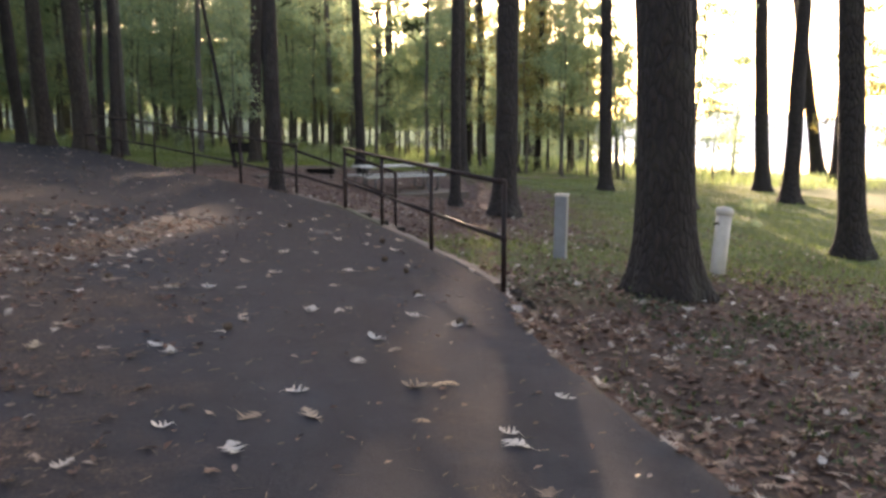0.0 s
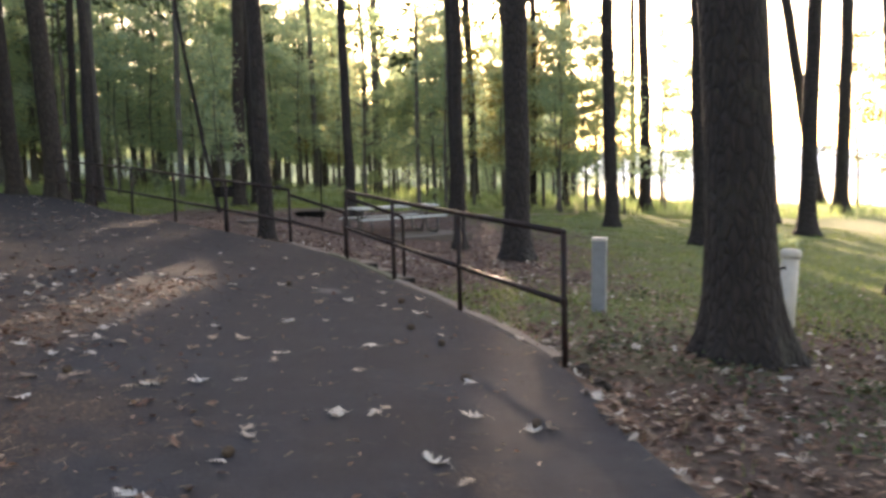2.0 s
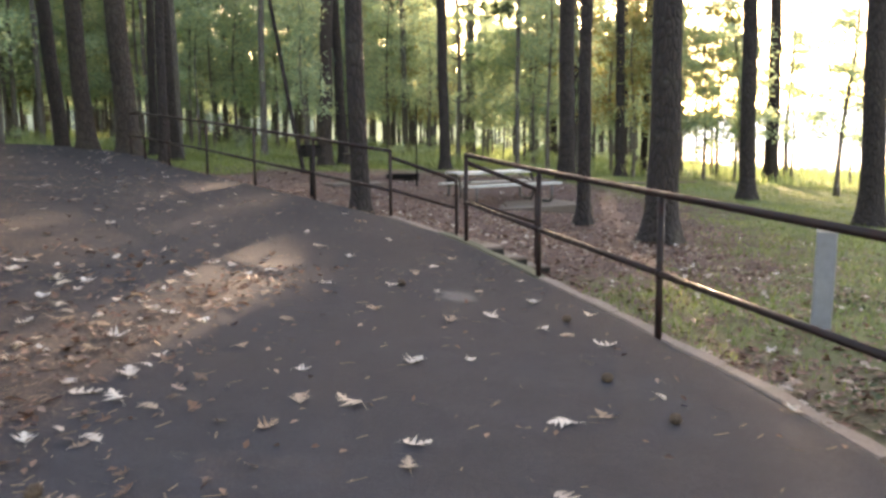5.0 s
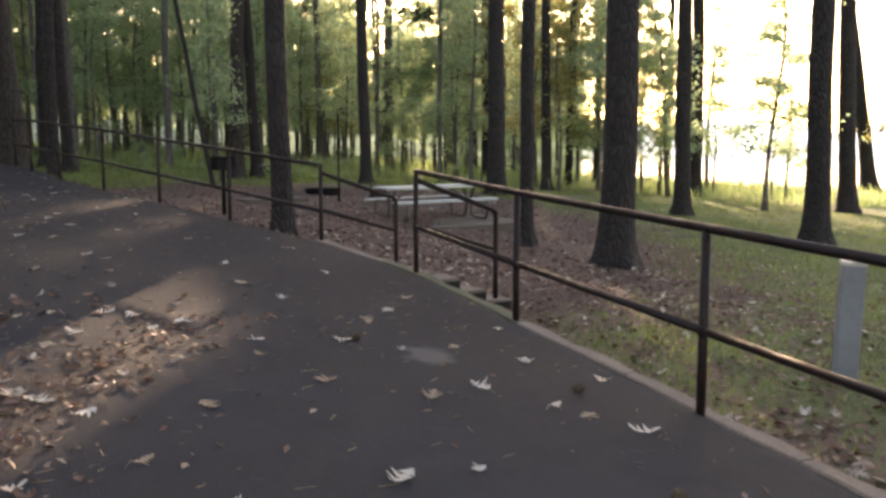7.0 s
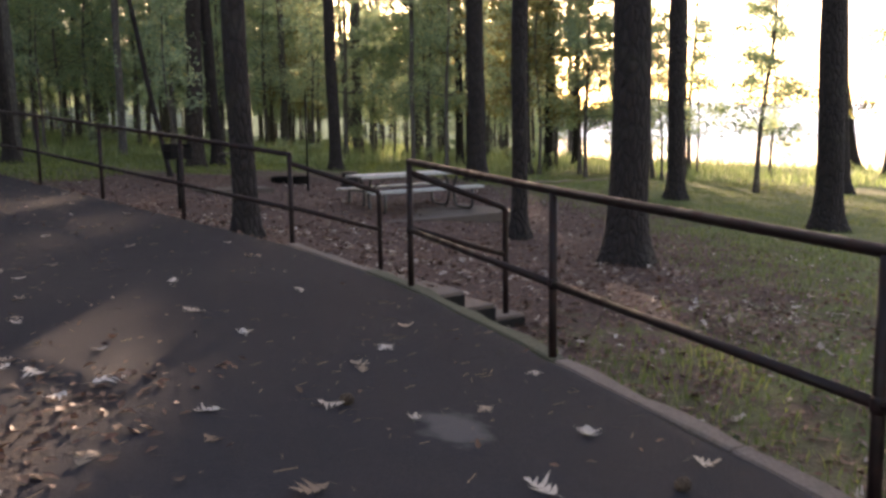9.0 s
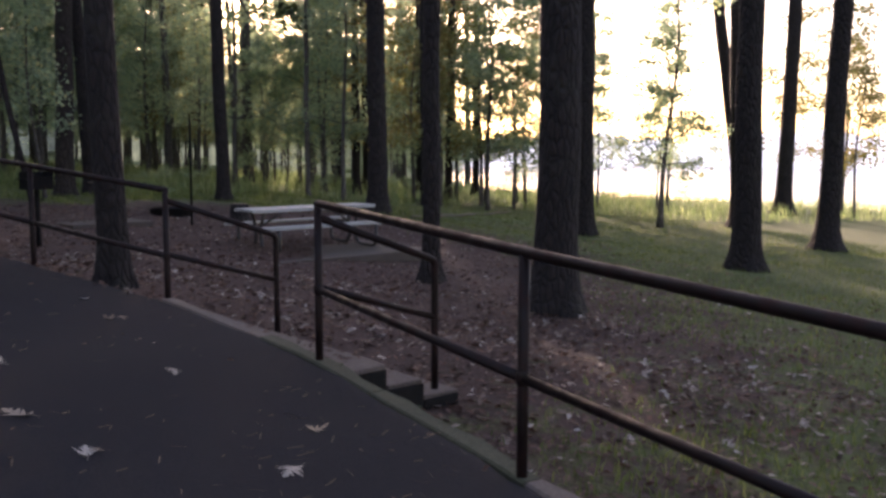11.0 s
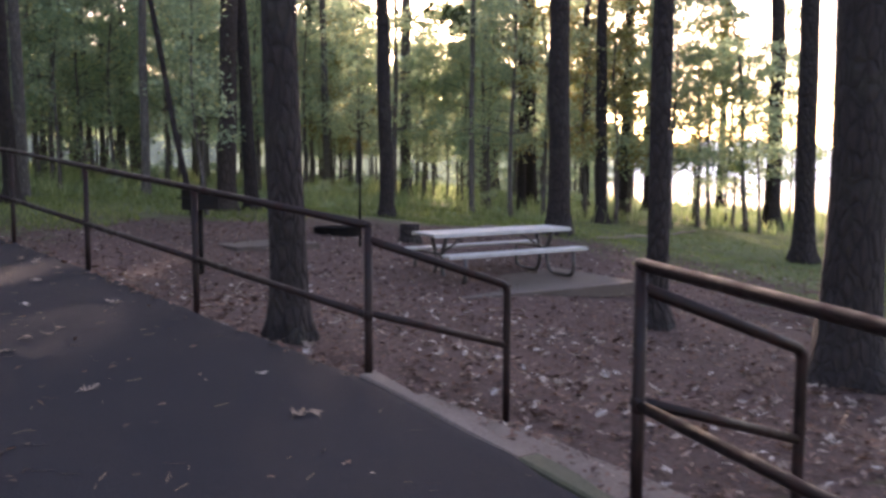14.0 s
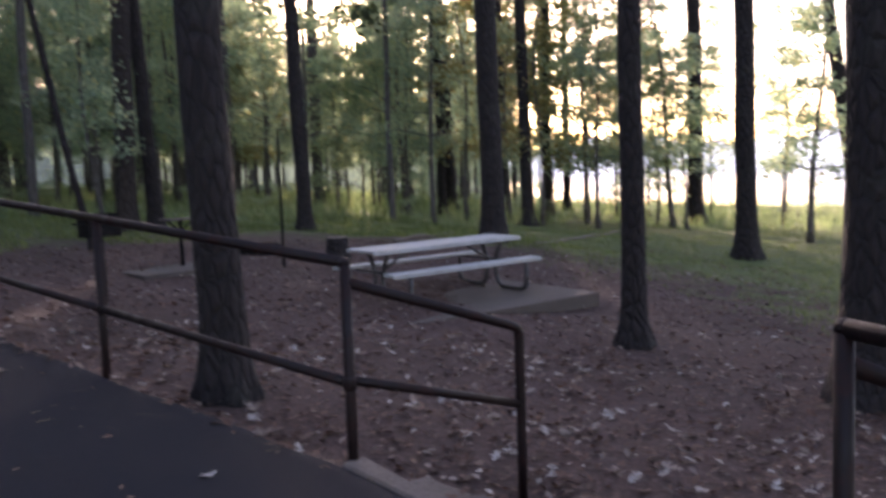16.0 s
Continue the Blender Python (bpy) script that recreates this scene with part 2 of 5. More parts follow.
ASPHALT = asphalt_material()
GROUND = ground_material()
BARK_PINE = bark_material("pine_bark", (0.011, 0.0085, 0.0088), (0.034, 0.0245, 0.0235), 15.0)
# paler than the near bark: haze before far trunks put into its colour
BARK_PALE = bark_material("haze_paled_bark", (0.06, 0.055, 0.052), (0.17, 0.155, 0.14), 14.0)
BARK_GREY = bark_material("grey_bark", (0.016, 0.012, 0.011), (0.060, 0.045, 0.039), 14.0)
STEEL = painted_steel("brown_painted_steel", (0.0105, 0.0046, 0.0046), (0.028, 0.0098, 0.0088), 0.42, 0.28)
BLACK_IRON = painted_steel("black_iron", (0.009, 0.009, 0.010), (0.022, 0.016, 0.013), 0.6, 0.1)
GALV = plain("galvanised_pipe", (0.045, 0.043, 0.042), (0.12, 0.115, 0.11), 0.42, 12, 0.6)
CONCRETE = concrete_material("weathered_concrete", (0.115, 0.088, 0.075), (0.24, 0.19, 0.162))
MOSSY = concrete_material("mossy_concrete", (0.045, 0.052, 0.026), (0.12, 0.115, 0.075))
SLAB = concrete_material("dusty_slab_concrete", (0.085, 0.066, 0.055), (0.15, 0.12, 0.10))
TABLE_BOARD = plain("weathered_pale_board", (0.36, 0.37, 0.355), (0.52, 0.53, 0.51), 0.55, 7, 0.0, 0.15)
GREY_FIBRE = plain("grey_fibreglass", (0.15, 0.16, 0.18), (0.21, 0.225, 0.25), 0.55, 6)
WHITE_PLASTIC = plain("aged_white_plastic", (0.40, 0.37, 0.33), (0.55, 0.51, 0.46), 0.5, 5)
WOOD = plain("grey_dead_wood", (0.11, 0.09, 0.07), (0.24, 0.20, 0.16), 0.85, 9, 0.0, 0.5)
CUT_WOOD = plain("sawn_end_grain", (0.15, 0.11, 0.08), (0.27, 0.21, 0.15), 0.85, 14, 0.0, 0.4)
LEAF_GREEN = foliage("broad_leaves", ((0.0, (0.092, 0.122, 0.094)), (0.5, (0.138, 0.172, 0.128)), (0.85, (0.178, 0.205, 0.136)), (1.0, (0.24, 0.200, 0.10))), 3.9, 0.62)
LEAF_GOLD = foliage("turning_leaves", ((0.0, (0.105, 0.118, 0.050)), (0.5, (0.17, 0.155, 0.058)), (1.0, (0.23, 0.155, 0.060))), 2.2, 0.5)
NEEDLES = foliage("pine_needles", ((0.0, (0.022, 0.036, 0.014)), (1.0, (0.055, 0.075, 0.024))), 1.3, 0.3)
GRASS = foliage("grass_blades", ((0.0, (0.074, 0.104, 0.028)), (0.6, (0.138, 0.178, 0.046)), (1.0, (0.25, 0.26, 0.085))), 1.7, 0.45)
TALL_GRASS = foliage("tall_grass", ((0.0, (0.14, 0.19, 0.080)), (0.6, (0.21, 0.27, 0.12)), (1.0, (0.36, 0.38, 0.20))), 1.9, 0.5)
WEEDS = foliage("dark_weeds", ((0.0, (0.022, 0.034, 0.014)), (0.6, (0.045, 0.066, 0.024)), (1.0, (0.085, 0.105, 0.04))), 1.2, 0.35)
PALE_LEAF = dead_leaf("pale_fallen_leaf", ((0.0, (0.20, 0.125, 0.08)), (0.22, (0.38, 0.30, 0.235)), (0.45, (0.56, 0.50, 0.45)), (0.85, (0.70, 0.66, 0.62)), (1.0, (0.40, 0.25, 0.11))), True)
LITTER_PALE = dead_leaf("pale_leaf_litter", ((0.0, (0.14, 0.088, 0.062)), (0.5, (0.33, 0.255, 0.21)), (1.0, (0.66, 0.60, 0.55))), False)
LITTER = dead_leaf("brown_leaf_litter", ((0.0, (0.034, 0.016, 0.012)), (0.5, (0.108, 0.048, 0.033)), (0.88, (0.195, 0.102, 0.070)), (1.0, (0.42, 0.33, 0.28))), False)
STRAW = dead_leaf("pine_straw", ((0.0, (0.10, 0.065, 0.04)), (1.0, (0.30, 0.21, 0.13))), False)
CONE = plain("pine_cone", (0.03, 0.02, 0.014), (0.09, 0.06, 0.04), 0.9, 40)
WATER = water_material()
# near-black, with the shade on the step sides put into the colour
SHADED_SIDE = plain("shaded_step_side", (0.0045, 0.0035, 0.003), (0.013, 0.010, 0.0085), 0.9, 9, 0.0, 0.6)
SOIL = plain("dark_wet_soil", (0.012, 0.009, 0.007), (0.04, 0.028, 0.022), 0.95, 12, 0.0, 0.6)


# ---- mesh helpers ----
def mesh_of(name, verts, faces, material, smooth=False):
    """A mesh from vertices and faces; numpy arrays of equal-sided faces go in fast."""
    me = bpy.data.meshes.new(name)
    if isinstance(faces, np.ndarray):
        k = faces.shape[1]
        me.vertices.add(len(verts))
        me.vertices.foreach_set("co", np.asarray(verts, dtype=np.float32).ravel())
        me.loops.add(faces.size)
        me.loops.foreach_set("vertex_index", faces.astype(np.int32).ravel())
        me.polygons.add(len(faces))
        me.polygons.foreach_set("loop_start", np.arange(0, faces.size, k, dtype=np.int32))
        me.update(calc_edges=True)
    else:
        me.from_pydata([tuple(v) for v in verts], [], faces)
        me.update()
    me.materials.append(material)
    if smooth:
        me.polygons.foreach_set("use_smooth", np.ones(len(me.polygons), dtype=bool))
    return me


def part(name, me, parent, label=""):
    """Links a mesh as one object under a thing or a part. A bmesh goes with its material: (bm, material)."""
    if isinstance(me, tuple):
        bm, material = me
        me = bpy.data.meshes.new(name)
        bm.to_mesh(me)
        bm.free()
        me.materials.append(material)
    ob = new(name, me)
    ob.parent = parent
    if label:
        ob["label"] = label
    return ob


def thing(name, m, label, category, group="", kind=""):
    e = new(name)
    e.empty_display_size = 0.2
    e.matrix_basis = m
    return tagged(e, label, category, group, kind)


def box_bm(w, d, h, bevel=0.01, base=True, seg=2, jitter=0.0):
    """A bevelled box, standing on z = 0 (or centred), with slightly uneven corners."""
    bm = bmesh.new()
    bmesh.ops.create_cube(bm, size=1.0)
    for v in bm.verts:
        v.co = Vector((v.co.x * w, v.co.y * d, (v.co.z + (0.5 if base else 0.0)) * h))
        v.co += Vector([random.uniform(-jitter, jitter) for _ in range(3)])
    if bevel:
        bmesh.ops.bevel(bm, geom=bm.edges[:], offset=bevel, segments=seg, affect='EDGES', profile=0.6)
    return bm


def tube(path, radii, n=12, wobble=0.0, caps=True, seed=0):
    """Vertices and faces of a tube along a path of points."""
    rng = np.random.default_rng(seed)
    p = np.array([tuple(q) for q in path], dtype=float)
    r = np.full(len(p), radii, dtype=float) if isinstance(radii, (int, float)) else np.array(radii, dtype=float)
    tan = np.gradient(p, axis=0)
    tan /= np.linalg.norm(tan, axis=1)[:, None]
    u = np.cross(tan[0], (1.0, 0, 0) if abs(tan[0][2]) > 0.7 else (0, 0, 1.0))
    verts = []
    for c, t, rad in zip(p, tan, r):
        u = u - t * np.dot(u, t)
        u /= np.linalg.norm(u)
        v = np.cross(t, u)
        for k in range(n):
            a = 2 * math.pi * k / n
            q = rad * (1 + wobble * rng.normal())
            verts.append(c + q * (math.cos(a) * u + math.sin(a) * v))
    faces = []
    for i in range(len(p) - 1):
        for k in range(n):
            a, b = i * n + k, i * n + (k + 1) % n
            faces.append((a, a + n, b + n, b))
    if caps:
        faces.append(tuple(range(n)))
        faces.append(tuple(range(len(p) * n - 1, (len(p) - 1) * n - 1, -1)))
    return verts, faces


def join(pieces):
    verts, faces = [], []
    for v, f in pieces:
        o = len(verts)
        verts += list(v)
        faces += [tuple(i + o for i in q) for q in f]
    return verts, faces


def bend(points, r=0.05, k=4):
    """Rounds the inner corners of a polyline."""
    pts = [Vector(p) for p in points]
    out = [pts[0]]
    for a, b, c in zip(pts, pts[1:], pts[2:]):
        u, v = (a - b).normalized() * r, (c - b).normalized() * r
        for i in range(k + 1):
            s = i / k
            out.append((b + u) * (1 - s) ** 2 + b * 2 * s * (1 - s) + (b + v) * s * s)
    return out + [pts[-1]]


# ---- lie of the land ----
EDGE = ((-6, 2.95), (0, 2.62), (4, 2.42), (6.5, 2.46), (8.6, 2.92), (11, 2.76), (13.2, 2.52), (15.6, 2.25), (17.75, 1.60), (19.7, 0.60), (21.8, -0.42), (23.7, -1.42), (25.5, -2.35), (27.5, -2.95), (29.2, -3.75), (30.6, -4.8), (32.5, -6.6), (36, -11.0), (44, -30.0))
EDGE_Y, EDGE_X = np.array([e[0] for e in EDGE], dtype=float), np.array([e[1] for e in EDGE])


def smooth(a, b, v):
    s = np.clip((np.asarray(v, dtype=float) - a) / (b - a), 0, 1)
    return s * s * (3 - 2 * s)


def edge_x(y):
    """Where the asphalt ends on the outer side, eased between the bends."""
    y = np.asarray(y, dtype=float)
    return (np.interp(y, EDGE_Y, EDGE_X) * 2 + np.interp(y - 0.7, EDGE_Y, EDGE_X) + np.interp(y + 0.7, EDGE_Y, EDGE_X)) / 4


def road_z(x, y):
    z = -0.18 - 0.0716 * np.asarray(x, dtype=float) + 0.0336 * np.asarray(y, dtype=float)
    over = np.maximum(z - 1.1, 0)
    return np.maximum(np.where(z > 1.1, 1.1 + 0.35 * (1 - np.exp(-over / 0.35)), z), -0.7)


def land_z(x, y):
    """Height of the ground outside the road."""
    x, y = np.asarray(x, dtype=float), np.asarray(y, dtype=float)
    xs = np.where(x < -8, -8 + (x + 8) * 0.2, np.where(x > 26, 26 + (x - 26) * 0.25, x))
    ys = np.where(y > 48, 48 + (y - 48) * 0.25, np.where(y < -4, -4 + (y + 4) * 0.2, y))
    ys, xs = np.minimum(ys, 70), np.clip(xs, -30, 40)
    g = -0.58 - 0.0543 * xs + 0.0332 * ys - 0.12 * np.exp(-((x - 5.4) ** 2 + (y - 22.0) ** 2) / 16) + 0.17 * np.exp(-((x - 8.4) ** 2 + (y - 30.2) ** 2) / 12)
    g = g + 0.14 * np.exp(-((x - 1.4) ** 2 + (y - 20.0) ** 2) / 2.5) - 0.12 * np.exp(-((x - 3.2) ** 2 + (y - 14.9) ** 2) / 0.8) + 0.08 * np.exp(-((x - 5.4) ** 2 + (y - 9.6) ** 2) / 6) - 0.10 * np.exp(-((x - 11.8) ** 2 + (y - 14) ** 2) / 20)
    g = g + 0.03 * np.sin(x * 0.9 + 1.3) * np.sin(y * 0.7) + 0.02 * np.sin(x * 2.3 + y * 1.7)
    d = np.maximum(x - edge_x(y), 0)
    lip = road_z(x, y) - 0.035
    by_steps = smooth(12.0, 14.0, y) * smooth(19.5, 18.2, y)
    near = (1 - smooth(0.12, 0.95, d)) * (1 - by_steps) + (1 - smooth(0.08, 0.36, d)) * by_steps
    g = g * (1 - near) + np.minimum(lip, np.maximum(g, lip - 0.3 * smooth(0.0, 0.6, d))) * near
    shore = smooth(54, 66, 0.707 * x + 0.707 * y) * smooth(14, 26, x - 0.15 * (y - 50))
    return g - 3.0 * shore


def ground_z(x, y):
    on = np.asarray(x) < edge_x(y)
    return np.where(on, road_z(x, y), land_z(x, y))


def gz(x, y):
    return float(ground_z(x, y))


def grid_mesh(name, xs, ys, height, material):
    X, Y = np.meshgrid(xs, ys)
    Z = height(X, Y)
    v = np.stack([X.ravel(), Y.ravel(), Z.ravel()], 1)
    w = len(xs)
    i, j = np.meshgrid(np.arange(len(xs) - 1), np.arange(len(ys) - 1))
    a = (j * w + i).ravel()
    return mesh_of(name, v, np.stack([a, a + 1, a + 1 + w, a + w], 1), material, True)


def spread(lo, hi, step, far, grow=1.25):
    """Even steps between lo and hi, then ever longer ones out to +-far."""
    mid = list(np.arange(lo, hi + step / 2, step))
    s, v = step, hi
    while v < far:
        s *= grow
        v += s
        mid.append(v)
    s, v = step, lo
    while v > -far:
        s *= grow
        v -= s
        mid.insert(0, v)
    return np.array(mid)


def under_road(X, Y):
    d = edge_x(Y) - X
    return np.where(d > 0, road_z(X, Y) - 0.07 - 0.15 * smooth(0, 1.0, d) + 0.26 * smooth(11.2, 12.6, d), land_z(X, Y))


ground = tagged(new("ground", grid_mesh("ground", spread(-12, 18, 0.22, 2500), spread(-6, 40, 0.22, 2500), under_road, GROUND)), "brown leaf-strewn forest floor with patches of green grass", "ground", kind="structure")

# asphalt, with its own thickness at the open edge
ys = np.arange(-14, 40.01, 0.3)
cols = np.concatenate([[0, 0.02], np.linspace(0.1, 4, 24), np.linspace(4.5, 14, 14)])
V, Fq = [], []
for yy in ys:
    ex = float(edge_x(yy)) + 0.015 * math.sin(yy * 5.1) + 0.012 * math.sin(yy * 11.7)
    V.append((ex, yy, float(road_z(ex, yy)) - 0.12))
    for c in cols:
        xx = ex - c
        V.append((xx, yy, float(road_z(xx, yy)) - (0.015 if c == 0 else 0)))
w = len(cols) + 1
for j in range(len(ys) - 1):
    for i in range(w - 1):
        a = j * w + i
        Fq.append((a, a + w, a + w + 1, a + 1))
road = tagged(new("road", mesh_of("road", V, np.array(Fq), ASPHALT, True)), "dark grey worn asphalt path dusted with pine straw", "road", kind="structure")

lake = tagged(new("water", mesh_of("water", [(20, 20, -2.6), (900, 20, -2.6), (900, 1500, -2.6), (20, 1500, -2.6)], [(0, 1, 2, 3)], WATER)), "calm bright lake beyond the shore", "water", kind="structure")

# ---- kerb and steps at the road's edge ----
def edge_frame(y):
    """A point on the asphalt's edge, the way along it and the way outwards."""
    a, b = Vector((float(edge_x(y - 0.2)), y - 0.2, 0)), Vector((float(edge_x(y + 0.2)), y + 0.2, 0))
    t = (b - a).normalized()
    return Vector((float(edge_x(y)), y, 0)), t, Vector((t.y, -t.x, 0))


kerb = thing("kerb", pose(0, 0, 0), "weathered concrete edging strip along the asphalt", "kerb", kind="structure")
yk = 8.75
while yk < 17.0:
    span = 1.5
    v = []
    for s in range(7):
        yy = yk + (span - 0.012) * s / 6
        c, t, o = edge_frame(yy)
        z = float(road_z(c.x, yy))
        up = 0.004 + 0.007 * math.sin(yy * 3.3)
        wide = 0.135 + 0.022 * math.sin(yy * 7.9)
        for off, dz in ((0.004, -0.25), (0.004, up - 0.012), (0.016, up), (wide - 0.02, up), (wide, up - 0.02), (wide, -0.5)):
            q = c + o * off
            v.append((q.x, q.y, z + dz))
    f = [(i * 6 + k, (i + 1) * 6 + k, (i + 1) * 6 + k + 1, i * 6 + k + 1) for i in range(6) for k in range(5)]
    f += [tuple(range(6)), tuple(range(41, 35, -1))]
    part("kerb_stone", mesh_of("kerb_stone", v, f, MOSSY if 13 < yk < 15 else CONCRETE), kerb)
    yk += span

P4, L1 = Vector((2.26, 15.53, 0)), Vector((1.63, 17.75, 0))
along = (L1 - P4).normalized()
outward = Vector((along.y, -along.x, 0))
stairs = thing("steps", Matrix.LocRotScale(P4, Matrix((along, -outward, (0, 0, 1))).transposed().to_quaternion(), None), "short worn concrete steps with sides painted dark beside asphalt", "steps")
for (s0, s1, o0, o1, top) in ((-0.2, 2.35, 0.14, 0.46, 0.12), (-0.2, 2.30, 0.465, 0.78, -0.035), (-0.2, 2.28, 0.785, 1.12, -0.165)):
    # each step: a body coloured as if in shade, under a concrete tread
    for name, h, drop, shrink, material in (("sleeper", 0.5, 0.032, 0.0, SHADED_SIDE), ("tread", 0.036, 0.0, 0.012, CONCRETE)):
        bm = box_bm(s1 - s0 - shrink, o1 - o0 - shrink, h, 0.012, seg=2, jitter=0.006)
        bmesh.ops.subdivide_edges(bm, edges=[e for e in bm.edges if abs((e.verts[0].co - e.verts[1].co).x) > 0.5], cuts=14)
        for q in bm.verts:
            q.co += noise.noise_vector(Vector((q.co.x * 3.0 + o0 * 9, 0, 0))) * 0.014 + noise.noise_vector(q.co * 9.0) * 0.004
        bmesh.ops.translate(bm, verts=bm.verts, vec=((s0 + s1) / 2, -(o0 + o1) / 2, top - drop - h))
        part(name, (bm, material), stairs, "near-black step side with painted shade" if name == "sleeper" else "dusty concrete tread")

# ---- pipe railings ----
PIPE = 0.0265


def railing(name, posts, label, stair, out_end):
    """A two-rail pipe railing; posts are (x, y, base z); stair is the foot of the short rail beside the steps."""
    r = thing(name, pose(*posts[0]), label, "railing", "pipe railings beside the path")
    o = Vector(posts[0])
    tops = [Vector(p) - o + Vector((0, 0, 1.03)) for p in posts]
    mids = [Vector(p) - o + Vector((0, 0, 0.46)) for p in posts]
    for i, (p, t) in enumerate(zip(posts, tops)):
        b = Vector(p) - o
        stake = part("post", mesh_of("post", *tube([b - Vector((0, 0, 0.3)), b + Vector((0, 0, 0.3)), t - Vector((0, 0, 0.01))], PIPE, 14), STEEL, True), r)
        # weld collar where the middle rail meets the post
        part("collar", mesh_of("collar", *tube([mids[i] - Vector((0, 0, 0.034)), mids[i] - Vector((0, 0, 0.02)), mids[i] + Vector((0, 0, 0.02)), mids[i] + Vector((0, 0, 0.034))], [PIPE + 0.001, PIPE + 0.006, PIPE + 0.006, PIPE + 0.001], 14), STEEL, True), stake)
    first = (tops[0] + (tops[0] - tops[1]).normalized() * (0.0 if out_end else 0.03))
    part("top_rail", mesh_of("top_rail", *tube([first] + tops[1:-1] + [tops[-1]], PIPE, 14), STEEL, True), r, "polished-worn dark brown top rail")
    for a, b in zip(mids, mids[1:]):
        part("mid_rail", mesh_of("mid_rail", *tube([a, a.lerp(b, 0.5), b], PIPE - 0.002, 14), STEEL, True), r)
    for ball in (tops[0], tops[-1]):
        bm = bmesh.new()
        bmesh.ops.create_icosphere(bm, subdivisions=2, radius=PIPE + 0.002)
        bmesh.ops.translate(bm, verts=bm.verts, vec=ball)
        part("elbow", (bm, STEEL), r)
    k, foot = stair
    head = Vector(posts[k]) - o
    f = Vector(foot) - o
    line = bend([head + Vector((0, 0, 0.94)), f + Vector((0, 0, 0.955)), f + Vector((0, 0, 0.4)), f - Vector((0, 0, 0.2))], 0.05)
    part("stair_rail", mesh_of("stair_rail", *tube(line, PIPE, 14), STEEL, True), r)
    part("stair_mid_rail", mesh_of("stair_mid_rail", *tube([head + Vector((0, 0, 0.475)), (head + f) / 2 + Vector((0, 0, 0.505)), f + Vector((0, 0, 0.535))], PIPE - 0.003, 14), STEEL, True), r)
    return r


railing("railing", ((2.285, 15.505, 0.20), (2.545, 13.31, 0.085), (2.755, 10.99, 0.0), (2.94, 8.63, -0.08)), "dark brown pipe railing with two rails beside a path", (0, (3.23, 15.71, -0.165)), True)
railing("railing", ((1.64, 17.78, 0.22), (0.61, 19.7, 0.41), (-0.41, 21.75, 0.58), (-1.42, 23.7, 0.76), (-2.4, 25.6, 0.90), (-3.2, 27.5, 1.03), (-3.75, 29.0, 1.08)), "dark brown pipe railing climbing beside the bend of a path", (0, (2.66, 18.01, -0.15)), True)

# ---- picnic table on its slab ----
SLAB_Z, AX = -0.085, 12.4
slab = tagged(new("concrete_slab"), "low dusty concrete slab under a picnic table", "slab")
slab.matrix_basis = pose(5.07, 25.13, SLAB_Z - 0.30, 0, -0.8, AX)
bm = box_bm(3.28, 3.15, 0.30, 0.02, seg=2, jitter=0.02)
bmesh.ops.subdivide_edges(bm, edges=bm.edges[:], cuts=5, use_grid_fill=True)
for q in bm.verts:
    q.co += noise.noise_vector(q.co * 2.0) * Vector((0.015, 0.015, 0.004))
part("slab_body", (bm, SLAB), slab)


def board(parent, name, length, width, thick, at, material=None):
    bm = box_bm(length, width, thick, 0.006, base=False)
    bmesh.ops.translate(bm, verts=bm.verts, vec=at)
    return part(name, (bm, material or TABLE_BOARD), parent)


def picnic_table(m):
    t = thing("picnic_table", m, "pale-topped picnic table with bent steel pipe legs on a slab", "picnic table")
    L = 2.46
    for i in range(4):
        board(t, "top_board", L, 0.172, 0.038, (0, -0.264 + 0.176 * i, 0.728))
    for side in (-1, 1):
        for i in range(2):
            board(t, "seat_board", L, 0.118, 0.036, (0, side * (0.62 + 0.122 * i), 0.452))
        # lipped front edge of the seat
        board(t, "seat_lip", L, 0.012, 0.05, (0, side * 0.808, 0.442))
    for side in (-1, 1):
        board(t, "top_lip", L, 0.012, 0.055, (0, side * 0.359, 0.718))
    for ex in (-0.96, 0.96):
        for side in (-1, 1):
            # one bent pipe: seat arm, rounded foot on the slab, back up to the tabletop
            loop = bend([(ex, side * 0.79, 0.42), (ex, side * 0.79, 0.03), (ex, side * 0.15, 0.03), (ex, side * 0.07, 0.40), (ex, side * 0.26, 0.70)], 0.15, 6)
            part("leg", mesh_of("leg", *tube(loop, 0.029, 12), GALV, True), t, "bent grey steel pipe leg")
        part("seat_arm", mesh_of("seat_arm", *tube([(ex, -0.80, 0.42), (ex, 0, 0.42), (ex, 0.80, 0.42)], 0.021, 10), GALV, True), t)
        part("top_cleat", mesh_of("top_cleat", *tube([(ex, -0.35, 0.698), (ex, 0.35, 0.698)], 0.018, 10), GALV, True), t)
        part("brace", mesh_of("brace", *tube([(ex, 0, 0.40), (ex * 0.45, 0, 0.70)], 0.016, 10), GALV, True), t)
    return t


picnic_table(pose(5.12, 25.16, SLAB_Z, 0, -0.8, AX))

